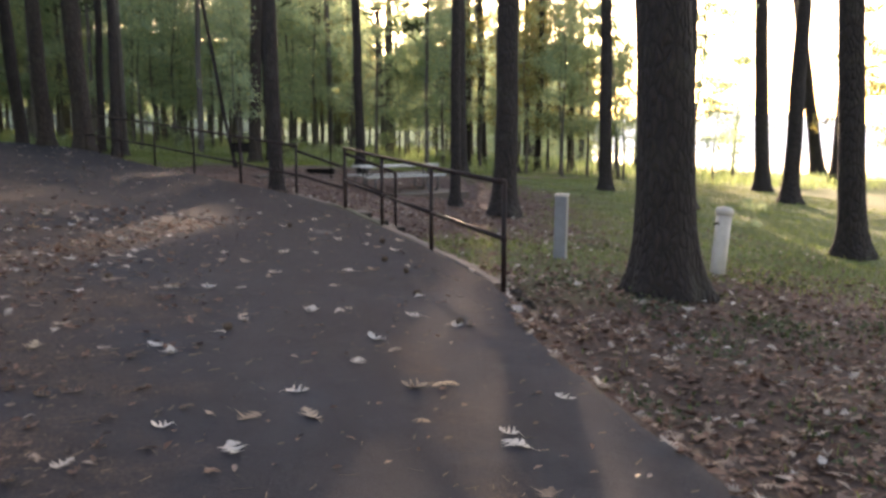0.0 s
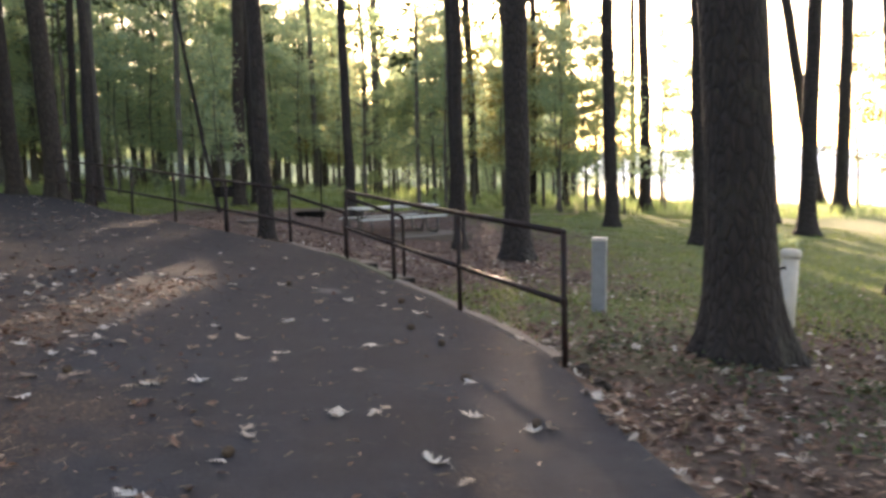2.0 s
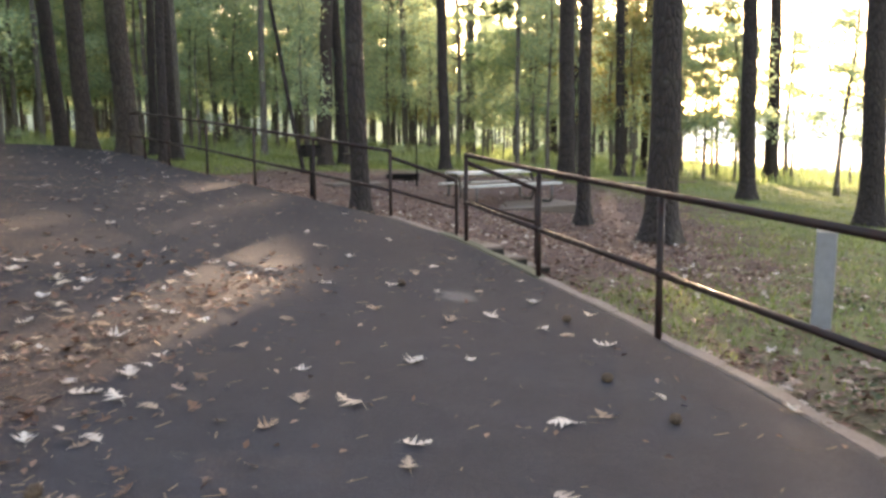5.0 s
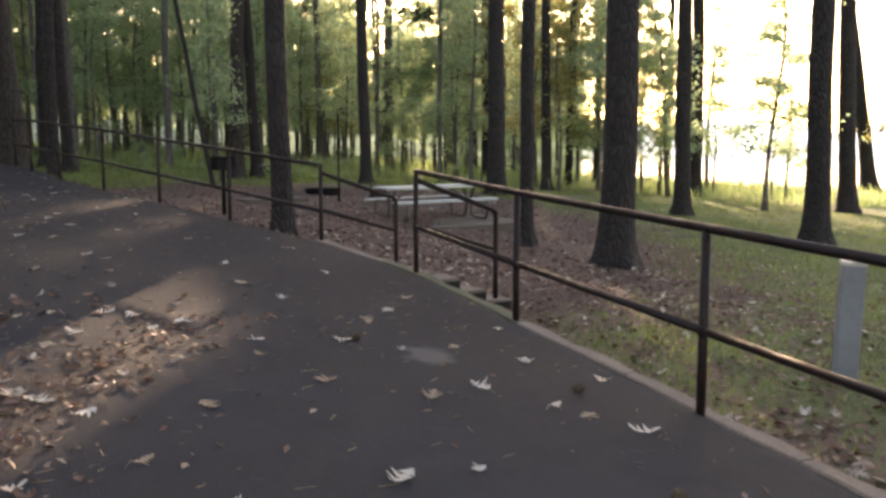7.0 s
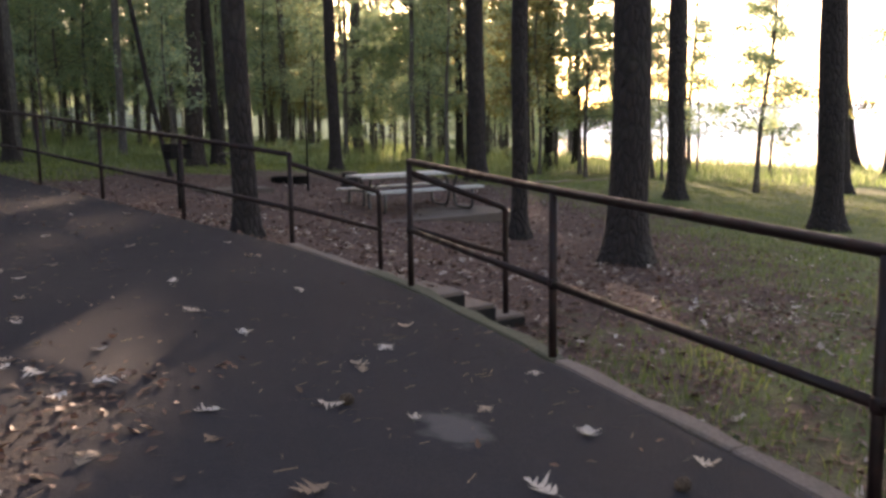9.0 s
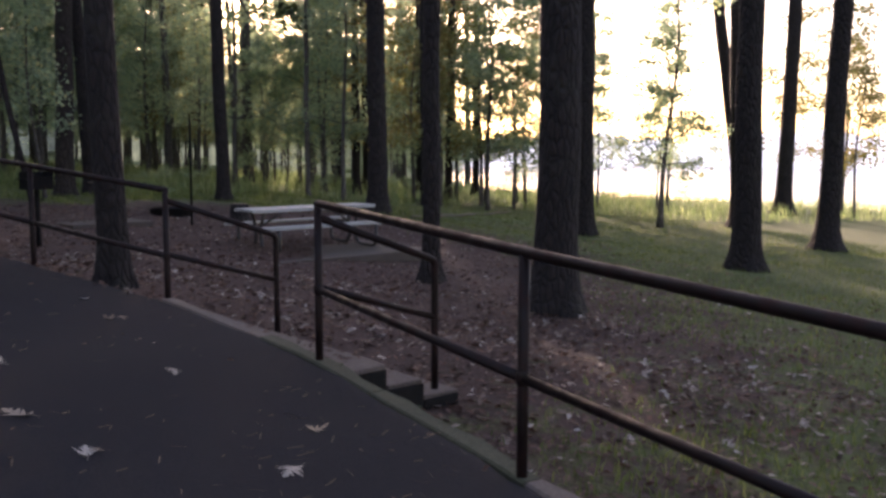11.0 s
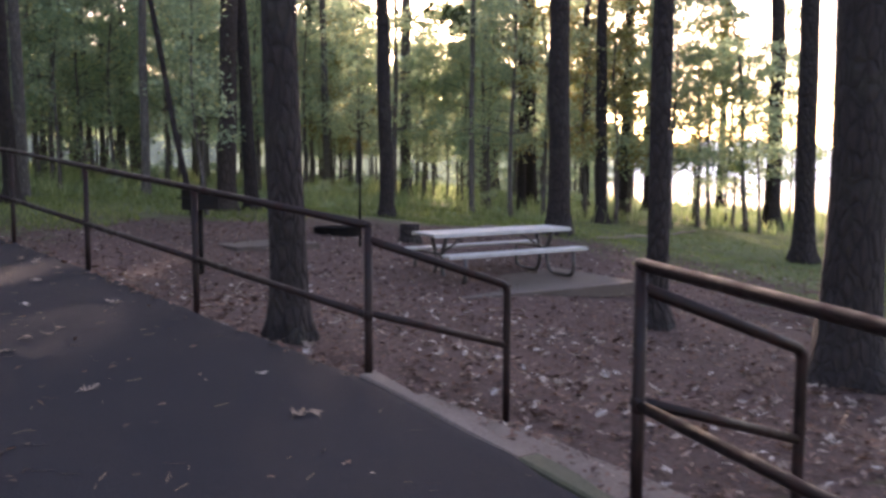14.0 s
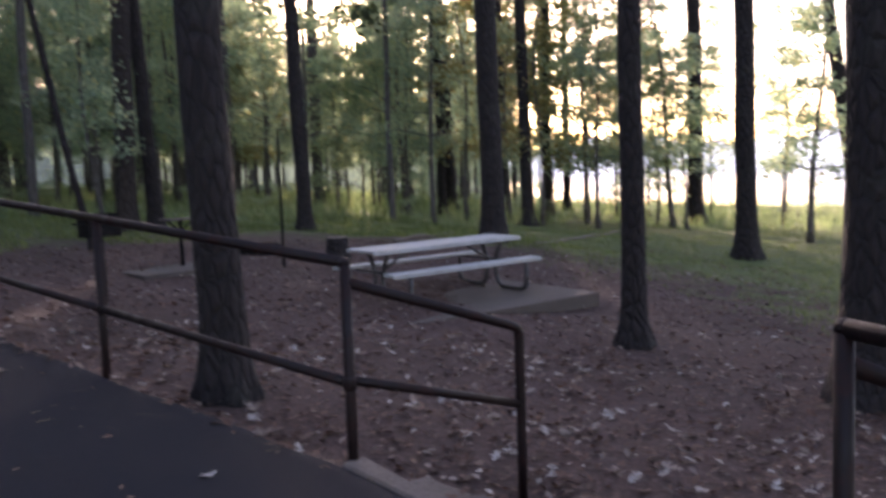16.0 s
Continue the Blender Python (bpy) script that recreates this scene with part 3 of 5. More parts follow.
# ---- small furniture of the site ----
def pedestal_grill(m):
    g = thing("pedestal_grill", m, "black iron charcoal grill on a steel post", "grill")
    part("pole", mesh_of("pole", *tube([(0, 0, -0.45), (0, 0, 0.4), (0, 0, 0.82)], 0.04, 14), BLACK_IRON, True), g)
    for nm, w_, d_, h_, at in (("firebox_floor", 0.38, 0.30, 0.012, (0, 0, 0.82)), ("firebox_back", 0.38, 0.012, 0.27, (0, 0.15, 0.82)), ("firebox_side", 0.012, 0.30, 0.27, (-0.19, 0, 0.82)), ("firebox_side", 0.012, 0.30, 0.27, (0.19, 0, 0.82)), ("firebox_front", 0.38, 0.012, 0.20, (0, -0.15, 0.82))):
        bm = box_bm(w_, d_, h_, 0.003)
        bmesh.ops.translate(bm, verts=bm.verts, vec=at)
        wall = part(nm, (bm, BLACK_IRON), g)
        if nm == "firebox_side":
            sx = 1 if at[0] > 0 else -1
            part("handle", mesh_of("handle", *tube(bend([(sx * 0.19, -0.1, 0.98), (sx * 0.28, -0.1, 0.98), (sx * 0.28, 0.1, 0.98), (sx * 0.19, 0.1, 0.98)], 0.03), 0.009, 8), BLACK_IRON, True), wall, "bent wire handle")
    for i in range(11):
        x = -0.16 + 0.032 * i
        part("grate_bar", mesh_of("grate_bar", *tube([(x, -0.17, 1.0), (x, 0.145, 1.0)], 0.006, 6), BLACK_IRON, True), g)
    return g


GX, GY = 0.72, 24.75
pedestal_grill(pose(GX, GY, gz(GX, GY) + 0.06, 0, 0, 24))

pad = tagged(new("small_slab"), "small thin concrete pad half covered in leaves", "slab")
pad.matrix_basis = pose(1.85, 27.85, gz(1.85, 27.85) - 0.185, 0, 0, 20)
part("slab_body", (box_bm(1.55, 1.1, 0.22, 0.015, jitter=0.01), SLAB), pad)


def utility_table(m):
    t = thing("utility_table", m, "small grey serving table on one steel post", "table")
    part("post", mesh_of("post", *tube([(0, 0, 0), (0, 0, 0.36), (0, 0, 0.72)], 0.032, 12), BLACK_IRON, True), t)
    board(t, "tabletop", 0.52, 0.42, 0.03, (0, 0, 0.745), SLAB)
    for sx in (-1, 1):
        part("bracket", mesh_of("bracket", *tube([(0, 0, 0.55), (sx * 0.22, 0, 0.73)], 0.014, 8), BLACK_IRON, True), t)
    return t


utility_table(pose(1.97, 28.1, gz(1.85, 27.85) + 0.03, 0, 0, 20))


def lantern_pole(m):
    t = thing("lantern_pole", m, "thin dark steel lantern pole with a hook", "pole")
    part("pole", mesh_of("pole", *tube([(0, 0, -0.2), (0, 0, 1.0), (0, 0, 2.15)], 0.022, 10), BLACK_IRON, True), t)
    part("hook", mesh_of("hook", *tube(bend([(0, 0, 2.14), (0, 0, 2.28), (0.16, 0, 2.28), (0.16, 0, 2.18)], 0.05), 0.010, 8), BLACK_IRON, True), t)
    return t


lantern_pole(pose(3.62, 28.3, gz(3.62, 28.3)))


def stump(m, r, h):
    t = thing("tree_stump", m, "dark sawn tree stump with rough bark", "tree stump")
    path = [(0, 0, -0.1), (0, 0, 0.03), (0, 0, 0.12), (0, 0, h * 0.6), (0, 0, h)]
    part("stump_bark", mesh_of("stump_bark", *tube(path, [r * 1.3, r * 1.2, r * 1.06, r, r * 0.98], 24, 0.035, True, 5), BARK_PINE, True), t)
    part("cut_face", mesh_of("cut_face", *tube([(0, 0, h + 0.002), (0, 0, h + 0.012)], [r * 0.9, r * 0.88], 24, 0.02, True, 6), CUT_WOOD), t, "grey weathered end grain")


stump(pose(4.75, 29.0, gz(4.75, 29.0)), 0.2, 0.38)


def fire_ring(m):
    t = thing("fire_ring", m, "low blackened steel fire ring on the ground", "fire ring")
    n, r = 36, 0.46
    v, f = [], []
    for k in range(n):
        a = 2 * math.pi * k / n
        for rr, z in ((r, -0.05), (r + 0.01, 0.15), (r + 0.03, 0.16), (r - 0.012, 0.155), (r - 0.012, -0.05)):
            v.append((rr * math.cos(a), rr * math.sin(a), z))
    for k in range(n):
        for j in range(4):
            a, b = k * 5 + j, ((k + 1) % n) * 5 + j
            f.append((a, b, b + 1, a + 1))
    part("ring", mesh_of("ring", v, f, BLACK_IRON, True), t)
    for i in range(9):
        y = -0.36 + 0.09 * i
        h = math.sqrt(0.44 ** 2 - y * y)
        part("grate_bar", mesh_of("grate_bar", *tube([(-h, y, 0.14), (h, y, 0.14)], 0.007, 6), BLACK_IRON, True), t)


fire_ring(pose(3.5, 30.2, gz(3.5, 30.2)))


def log(a, b, r, seed):
    a, b = Vector(a), Vector(b)
    t = thing("fallen_pole", Matrix.Translation(a), "long thin grey fallen trunk lying on the grass", "log", "poles lying on the grass")
    path = []
    for i in range(13):
        q = a.lerp(b, i / 12)
        path.append((q.x - a.x, q.y - a.y, gz(q.x, q.y) - a.z + r * 0.75 + 0.006 * math.sin(i * 1.3 + seed)))
    part("log_wood", mesh_of("log_wood", *tube(path, list(np.linspace(r, r * 0.6, 13)), 10, 0.05, True, seed), WOOD, True), t)


log((8.95, 29.3, gz(8.95, 29.3)), (15.0, 35.0, gz(15.0, 35.0)), 0.045, 1)
log((6.5, 30.9, gz(6.5, 30.9)), (8.9, 33.2, gz(8.9, 33.2)), 0.04, 2)


def marker_post(m):
    """A square grey utility marker with softened edges, a cap and a face plate."""
    t = thing("marker_post", m, "square grey fibreglass utility post standing in grass", "post")
    part("shaft", (box_bm(0.185, 0.185, 1.36, 0.022, seg=3), GREY_FIBRE), t)
    bm = box_bm(0.195, 0.195, 0.035, 0.012, seg=3)
    bmesh.ops.translate(bm, verts=bm.verts, vec=(0, 0, 1.352))
    part("cap", (bm, WHITE_PLASTIC), t, "pale flat cap")
    return t


marker_post(pose(5.17, 12.65, -0.82, 1.5, 1.2, -33))


def pvc_post(m):
    t = thing("plastic_post", m, "leaning round white plastic post with a domed cap", "post")
    shaft = part("shaft", mesh_of("shaft", *tube([(0, 0, -0.25), (0, 0, 0.3), (0, 0, 0.95)], 0.108, 24), WHITE_PLASTIC, True), t)
    part("cap", mesh_of("cap", *tube([(0, 0, 0.93), (0, 0, 0.935), (0, 0, 1.01), (0, 0, 1.045), (0, 0, 1.06)], [0.110, 0.126, 0.126, 0.10, 0.03], 24), WHITE_PLASTIC, True), t)
    part("cable_clip", mesh_of("cable_clip", *tube(bend([(-0.09, -0.02, 0.80), (-0.16, -0.05, 0.82), (-0.19, -0.02, 0.78)], 0.03), 0.014, 8), BLACK_IRON, True), shaft, "dark bracket on the side")
    return t


pvc_post(pose(6.99, 11.22, gz(6.99, 11.22) - 0.06, -2, 7.5, 10))

# ---- trees ----
def trunk_mesh(name, r, h, lean, seed, material, sides=22, rows=46, flare=0.75, bow=0.0, taper=0.55):
    """A trunk with a flared, buttressed foot, slow bends and uneven bark. lean: sideways run at the top of the lower 8 m."""
    rng = np.random.default_rng(seed)
    ph = rng.uniform(0, 6.28, 8)
    lobes = rng.integers(4, 7)
    v, f = [], []
    for i in range(rows):
        s = (i / (rows - 1)) ** 1.5
        z = -0.35 + s * (h + 0.35)
        zz = max(z, 0)
        cx = lean[0] * zz / 8 + bow * math.sin(zz * 0.28 + ph[0]) + 0.010 * math.sin(zz * 1.9 + ph[6])
        cy = lean[1] * zz / 8 + bow * math.sin(zz * 0.23 + ph[1]) + 0.010 * math.sin(zz * 1.6 + ph[7])
        rad = r * (1 - (1 - taper) * zz / max(h, 12.0)) * (1 + flare * math.exp(-zz / (r * 1.25)))
        root = 0.13 * math.exp(-zz / (r * 1.0))
        for k in range(sides):
            a = 2 * math.pi * k / sides
            w = 1 + root * math.sin(lobes * a + ph[2]) + 0.02 * math.sin(3 * a + ph[3] + zz * 0.5) + 0.022 * noise.noise(Vector((math.cos(a) * 3, math.sin(a) * 3, zz * 1.4 + seed))) + 0.02 * noise.noise(Vector((math.cos(a) * 9, math.sin(a) * 9, zz * 5 + seed)))
            v.append((cx + rad * w * math.cos(a), cy + rad * w * math.sin(a), z))
    for i in range(rows - 1):
        for k in range(sides):
            a, b = i * sides + k, i * sides + (k + 1) % sides
            f.append((a, b, b + sides, a + sides))
    return mesh_of(name, v, np.array(f), material, True), (cx, cy)


def leaf_quads(c, size, rng, flat=0.5, aspect=0.55):
    """Folded diamond leaves at the centres c; flat near 1 lays them level."""
    n = len(c)
    nz = rng.normal(size=(n, 3)) * (1 - flat) + np.array((0, 0, 1.0)) * flat
    nz /= np.linalg.norm(nz, axis=1)[:, None]
    d = rng.normal(size=(n, 3))
    u = np.cross(nz, d)
    u /= np.linalg.norm(u, axis=1)[:, None]
    v = np.cross(nz, u)
    s = (size * rng.uniform(0.6, 1.3, n))[:, None]
    a = c + u * s * 0.5
    b = c + v * s * 0.5 * aspect + nz * s * 0.10
    e = c - u * s * 0.5
    g = c - v * s * 0.5 * aspect + nz * s * 0.10
    verts = np.stack([a, b, e, g], 1).reshape(-1, 3)
    i = np.arange(n) * 4
    return verts, np.stack([np.stack([i, i + 1, i + 2], 1), np.stack([i, i + 2, i + 3], 1)], 1).reshape(-1, 3)


def pine_crown(seed, top, h, count, r=3.4, size=0.42, low=0.5):
    """Whorls of drooping boughs high up, each set with tufts."""
    rng = np.random.default_rng(seed)
    pts = []
    for _ in range(count):
        s = rng.uniform(0, 1) ** 0.8
        z = h * (low + (1.02 - low) * s)
        reach = r * (1 - 0.75 * s) * rng.uniform(0.4, 1.1)
        a = rng.uniform(0, 6.28)
        m = 46
        along_ = rng.uniform(0.35, 1.0, m)
        pts.append(np.stack([top[0] * z / h + math.cos(a) * reach * along_ + rng.normal(0, 0.28, m), top[1] * z / h + math.sin(a) * reach * along_ + rng.normal(0, 0.28, m), z + 0.3 * along_ + rng.normal(0, 0.22, m)], 1))
    return leaf_quads(np.concatenate(pts), size, rng, 0.35, 0.4)


def pine(name, at, r, lean=(0, 0), seed=1, h=21, label="tall pine with dark furrowed bark", sides=22, rows=46, flare=0.75, bow=0.05, crown=13, material=None, low=0.5):
    t = thing(name, pose(at[0], at[1], gz(*at)), label, "tree", "trees of the wood")
    me, top = trunk_mesh("trunk", r, h, lean, seed, material or BARK_PINE, sides, rows, flare, bow)
    part("trunk", me, t)
    part("crown", mesh_of("crown", *pine_crown(seed + 50, top, h, crown, low=low), NEEDLES), t, "high thin crown of dark needles")
    return t


# the trees nearest the path: place, radius, lean over the lower 8 m
pine("pine_tree", (1.37, 20.04), 0.162, (-0.17, 0.15), 11, 20, "slim dark pine close behind the railing", 26, 60, 0.5, 0.03)
pine("pine_tree", (6.33, 18.92), 0.262, (0.16, 0.1), 12, 24, "thick dark-barked pine in the clearing", 28, 60, 0.7, 0.03)
pine("pine_tree", (5.35, 9.64), 0.345, (-0.38, 0.1), 13, 25, "massive dark-barked pine beside the path", 32, 70, 0.6, 0.02)
pine("pine_tree", (5.99, 21.64), 0.135, (-0.04, 0.1), 14, 18, "slender pine beside the picnic slab", 22, 50, 0.8, 0.03, 24)
pine("pine_tree", (12.82, 22.27), 0.255, (-0.08, 0.1), 15, 24, "thick pine with a widely flared foot on grass", 26, 56, 0.75, 0.03)
pine("pine_tree", (12.88, 27.6), 0.215, (-0.15, 0.0), 16, 22, flare=0.6)
pine("pine_tree", (11.77, 14.17), 0.25, (-0.6, 0.1), 17, 23)
pine("pine_tree", (8.37, 30.1), 0.245, (0.05, 0.1), 18, 22, flare=0.55)
pine("pine_tree", (5.6, 34.9), 0.19, (-0.05, 0.1), 19, 21, flare=0.5)
pine("pine_tree", (2.13, 35.67), 0.18, (-0.22, 0.1), 20, 20, flare=0.5)
pine("pine_tree", (1.57, 35.24), 0.24, (0.15, 0.1), 21, 20, flare=0.4, material=BARK_GREY)
pine("pine_tree", (-3.93, 29.62), 0.29, (-0.34, 0.0), 22, 22, "pine with grey bark at the bend of the path", flare=0.4, material=BARK_GREY)
pine("pine_tree", (-5.13, 30.66), 0.24, (-0.39, 0.0), 23, 21, flare=0.35, material=BARK_GREY)
pine("pine_tree", (-6.3, 32.6), 0.22, (-0.5, 0.0), 24, 21, flare=0.35)
pine("pine_tree", (-2.82, 27.55), 0.12, (0.07, 0.2), 25, 17, "thin young pine behind the railing", flare=0.4, crown=20)
pine("pine_tree", (18.24, 25.04), 0.26, (0.25, 0.0), 26, 22)
pine("pine_tree", (21.4, 31.1), 0.29, (-0.42, 0.2), 27, 23)
pine("pine_tree", (29.6, 37.1), 0.33, (0.2, 0.0), 28, 24)
pine("pine_tree", (19.2, 37.1), 0.26, (-0.1, 0.0), 29, 22)
pine("pine_tree", (33.1, 43.1), 0.36, (-1.3, 0.3), 30, 21, "pine leaning over the shore")
pine("pine_tree", (12.6, 36.3), 0.18, (-0.2, 0.0), 31, 20)
pine("pine_tree", (14.4, 38.6), 0.15, (0.2, 0.0), 32, 19)
pine("pine_tree", (18.2, 43.6), 0.16, (0.1, 0.0), 33, 20)
pine("pine_tree", (13.6, 44.5), 0.23, (-0.2, 0.0), 34, 21)
pine("pine_tree", (11.8, 41.0), 0.15, (0.0, 0.0), 35, 19)
pine("pine_tree", (23.5, 46.5), 0.18, (0.1, 0.0), 36, 20)
pine("pine_tree", (0.7, 31.42), 0.068, (-1.15, 0.3), 39, 13, "thin crooked tree leaning over the clearing", crown=8, flare=0.3, bow=0.12)
pine("pine_tree", (16.3, 45.2), 0.16, (-0.1, 0.0), 41, 20)
pine("pine_tree", (16.2, 56.0), 0.30, (-0.2, 0.0), 42, 23)
pine("pine_tree", (-3.2, 34.2), 0.17, (-0.3, 0.0), 37, 19)
pine("pine_tree", (-4.2, 36.2), 0.15, (0.2, 0.0), 38, 19)


def broadleaf(name, seed, h, r, spread_, leaves, material, label, size=0.135, first=0.22, lean=(0, 0)):
    """A young broad-leaved tree: a crooked tapering trunk, ascending limbs and level sprays of leaves."""
    rng = np.random.default_rng(seed)
    t = thing(name, pose(0, 0, 0), label, "tree", "young trees of the undergrowth")
    n = 14
    ph = rng.uniform(0, 6.28, 2)
    spine = [np.array((lean[0] * (i / n) + 0.22 * math.sin(i * 0.5 + ph[0]) * i / n, lean[1] * (i / n) + 0.22 * math.sin(i * 0.43 + ph[1]) * i / n, -0.15 + h * i / n)) for i in range(n + 1)]
    wood = [tube(spine, list(r * (1 - 0.88 * np.linspace(0, 1, n + 1)) * (1 + 0.5 * np.exp(-np.linspace(0, h, n + 1) / 0.3))), 8)]
    pts = []
    limbs = int(h * 2.6)
    per = leaves // limbs
    for b in range(limbs):
        s = first + (0.98 - first) * (b + rng.uniform(0, 1)) / limbs
        o = spine[min(int(s * n), n - 1)]
        a = rng.uniform(0, 6.28)
        reach = spread_ * (1.15 - 0.75 * s) * rng.uniform(0.5, 1.15)
        tip = o + np.array((math.cos(a) * reach, math.sin(a) * reach, reach * rng.uniform(-0.25, 0.75)))
        knee = o * 0.5 + tip * 0.5 + np.array((0, 0, 0.14 * reach))
        rb = r * 0.34 * (1 - 0.7 * s)
        wood.append(tube([o, knee, tip], [rb, rb * 0.6, rb * 0.2], 5, caps=False))
        for _ in range(3):
            w = rng.uniform(0.4, 1.0)
            c = o + (tip - o) * w + np.array((0, 0, 0.14 * reach * 4 * w * (1 - w)))
            k = per // 3
            pts.append(c + rng.normal(size=(k, 3)) * np.array((0.36, 0.36, 0.19)) * (0.5 + 0.3 * reach) * rng.uniform(0.6, 1.25) - np.array((0, 0, 0.05)))
    part("trunk", mesh_of("trunk", *join(wood), BARK_PALE, True), t)
    part("crown", mesh_of("crown", *leaf_quads(np.concatenate(pts), size, rng, 0.42), material), t)
    return t


KINDS = [
    broadleaf("young_tree", 101, 8.5, 0.075, 2.3, 3700, LEAF_GREEN, "young broad-leaved tree with layered green leaves"),
    broadleaf("young_tree", 102, 6.5, 0.055, 1.9, 2900, LEAF_GREEN, "young broad-leaved tree with layered green leaves", first=0.15),
    broadleaf("young_tree", 103, 10.5, 0.09, 2.6, 4500, LEAF_GREEN, "young broad-leaved tree with layered green leaves", first=0.3),
    broadleaf("young_tree", 104, 7.5, 0.06, 1.8, 2300, LEAF_GREEN, "slender young tree with thin green sprays", first=0.3, lean=(0.7, 0.2)),
    broadleaf("young_tree", 105, 7.0, 0.06, 2.0, 2600, LEAF_GOLD, "young tree with leaves turning yellow", first=0.3),
    broadleaf("tall_young_tree", 107, 14.5, 0.12, 3.4, 8000, LEAF_GREEN, "tall leafy broad-leaved tree inside the wood", 0.19, 0.22),
    broadleaf("shrub", 106, 2.2, 0.03, 1.2, 900, LEAF_GREEN, "low leafy green shrub in the undergrowth", 0.13, 0.05),
]
PINES = [
    pine("pine_tree", (-60, -40), 0.16, (0.2, 0.1), 61, 18, "straight forest pine with a bare lower trunk", 12, 22, 0.4, 0.06, 8, BARK_PALE),
    pine("pine_tree", (-64, -40), 0.12, (-0.3, 0.1), 62, 16, "thin forest pine with a bare lower trunk", 10, 22, 0.4, 0.08, 6, BARK_PALE, 0.42),
    pine("pine_tree", (-68, -40), 0.21, (0.1, -0.2), 63, 21, "straight forest pine with a bare lower trunk", 12, 22, 0.4, 0.05, 9, BARK_PALE),
    pine("pine_tree", (-72, -40), 0.08, (0.3, 0.2), 64, 13, "thin forest pine with a bare lower trunk", 8, 20, 0.3, 0.10, 5, BARK_PALE, 0.35),
]

def set_down(kind, x, y, s, turn, first_use):
    m = Matrix.LocRotScale((x, y, gz(x, y)), Euler((0, 0, turn)), (s, s, s))
    if kind.name not in first_use:
        first_use.add(kind.name)
        kind.matrix_basis = m
    else:
        copy_thing(kind, m)


placed, begun = [], set()


def sunlit(x, y, reach):
    """True where the low sun finds its way through to the road between the trunks."""
    sx, sy = math.sin(radians(SUN_AZ)), math.cos(radians(SUN_AZ))
    return any(abs((x - a) * sy - (y - b) * sx) < reach * k for a, b, k in ((-0.75, 11.3, 1.0), (1.55, 5.8, 0.9), (0.6, 4.4, 0.5), (0.55, 12.6, 0.5)))


def free(x, y, gap, reach=0.0):
    return not sunlit(x, y, reach) and all((x - a) ** 2 + (y - b) ** 2 > gap * gap for a, b in placed)


# saplings that stand apart on the lawn and the shore
for seed, x, y, h, r, wide, many, lean_x, text in ((121, 17.93, 30.95, 9.5, 0.085, 1.75, 3600, 0.6, "lone leaning sapling with layered sunlit leaves"), (122, 17.2, 35.6, 9.0, 0.085, 1.6, 2600, -0.9, "crooked sapling with sparse dark leaves on lawn"), (123, 22.0, 40.5, 11.0, 0.10, 1.5, 2200, 0.1, "slim tree with sparse sprays by the shore")):
    lone = broadleaf("sapling", seed, h, r, wide, many, LEAF_GREEN, text, 0.15, 0.2, (lean_x, 0.1))
    lone.matrix_basis = pose(x, y, gz(x, y))
    placed.append((x, y))
for kind, x, y, s, turn in ((3, 16.9, 34.6, 0.8, 1.0), (0, 25.2, 39.3, 1.0, 0.4), (6, 12.4, 18.5, 0.32, 0.0), (3, 1.0, 33.2, 1.05, 3.4), (4, 32.0, 35.5, 1.15, 0.3), (4, 33.5, 40.5, 1.2, 2.0), (1, 21.0, 38.5, 1.0, 1.2), (4, 33.0, 37.0, 1.2, 4.0), (2, 10.2, 37.8, 0.9, 1.1), (4, 11.9, 39.2, 1.1, 5.0), (4, 15.6, 40.2, 1.2, 2.2), (4, 13.2, 36.6, 0.95, 3.0), (4, 17.4, 38.0, 1.1, 0.8), (0, 15.0, 37.0, 1.0, 4.4), (0, 14.5, 35.6, 0.9, 1.9), (0, 16.2, 36.8, 0.9, 5.1), (2, 18.4, 40.4, 0.9, 0.2), (5, 7.6, 42.5, 0.85, 1.0), (1, 10.35, 43.2, 0.97, 3.0)):
    set_down(KINDS[kind], x, y, s, turn, begun)
    placed.append((x, y))

rng = np.random.default_rng(7)


def in_wood(x, y):
    """The wood closes the clearing on its far and inner sides and stops short of the lake."""
    az = math.degrees(math.atan2(x - 0.3, y - 10))
    d = math.hypot(x - 0.3, y - 10)
    if az > 27.5 + 1.5 * math.sin(d * 0.4):
        return False
    front = 27.5 if az > -6 else 24.5
    if d < front:
        return False
    return x > float(edge_x(min(y, 43))) + 1.0 if y < 43 else True


tries = 0
count = 0
while count < 130 and tries < 6000:
    tries += 1
    x, y = rng.uniform(-42, 42), rng.uniform(26, 92)
    if not in_wood(x, y) or not free(x, y, 1.15, 0.35):
        continue
    placed.append((x, y))
    k = rng.choice(4, p=(0.3, 0.3, 0.15, 0.25))
    set_down(PINES[k], x, y, rng.uniform(0.85, 1.2), rng.uniform(0, 6.28), begun)
    count += 1
count = tries = 0
while count < 150 and tries < 9000:
    tries += 1
    x, y = rng.uniform(-40, 34), rng.uniform(28, 80)
    if not in_wood(x, y) or not free(x, y, 1.1, 0.6) or math.hypot(x, y - 10) < 30:
        continue
    placed.append((x, y))
    k = rng.choice(6, p=(0.29, 0.20, 0.23, 0.12, 0.05, 0.11))
    set_down(KINDS[k], x, y, rng.uniform(0.8, 1.25), rng.uniform(0, 6.28), begun)
    count += 1
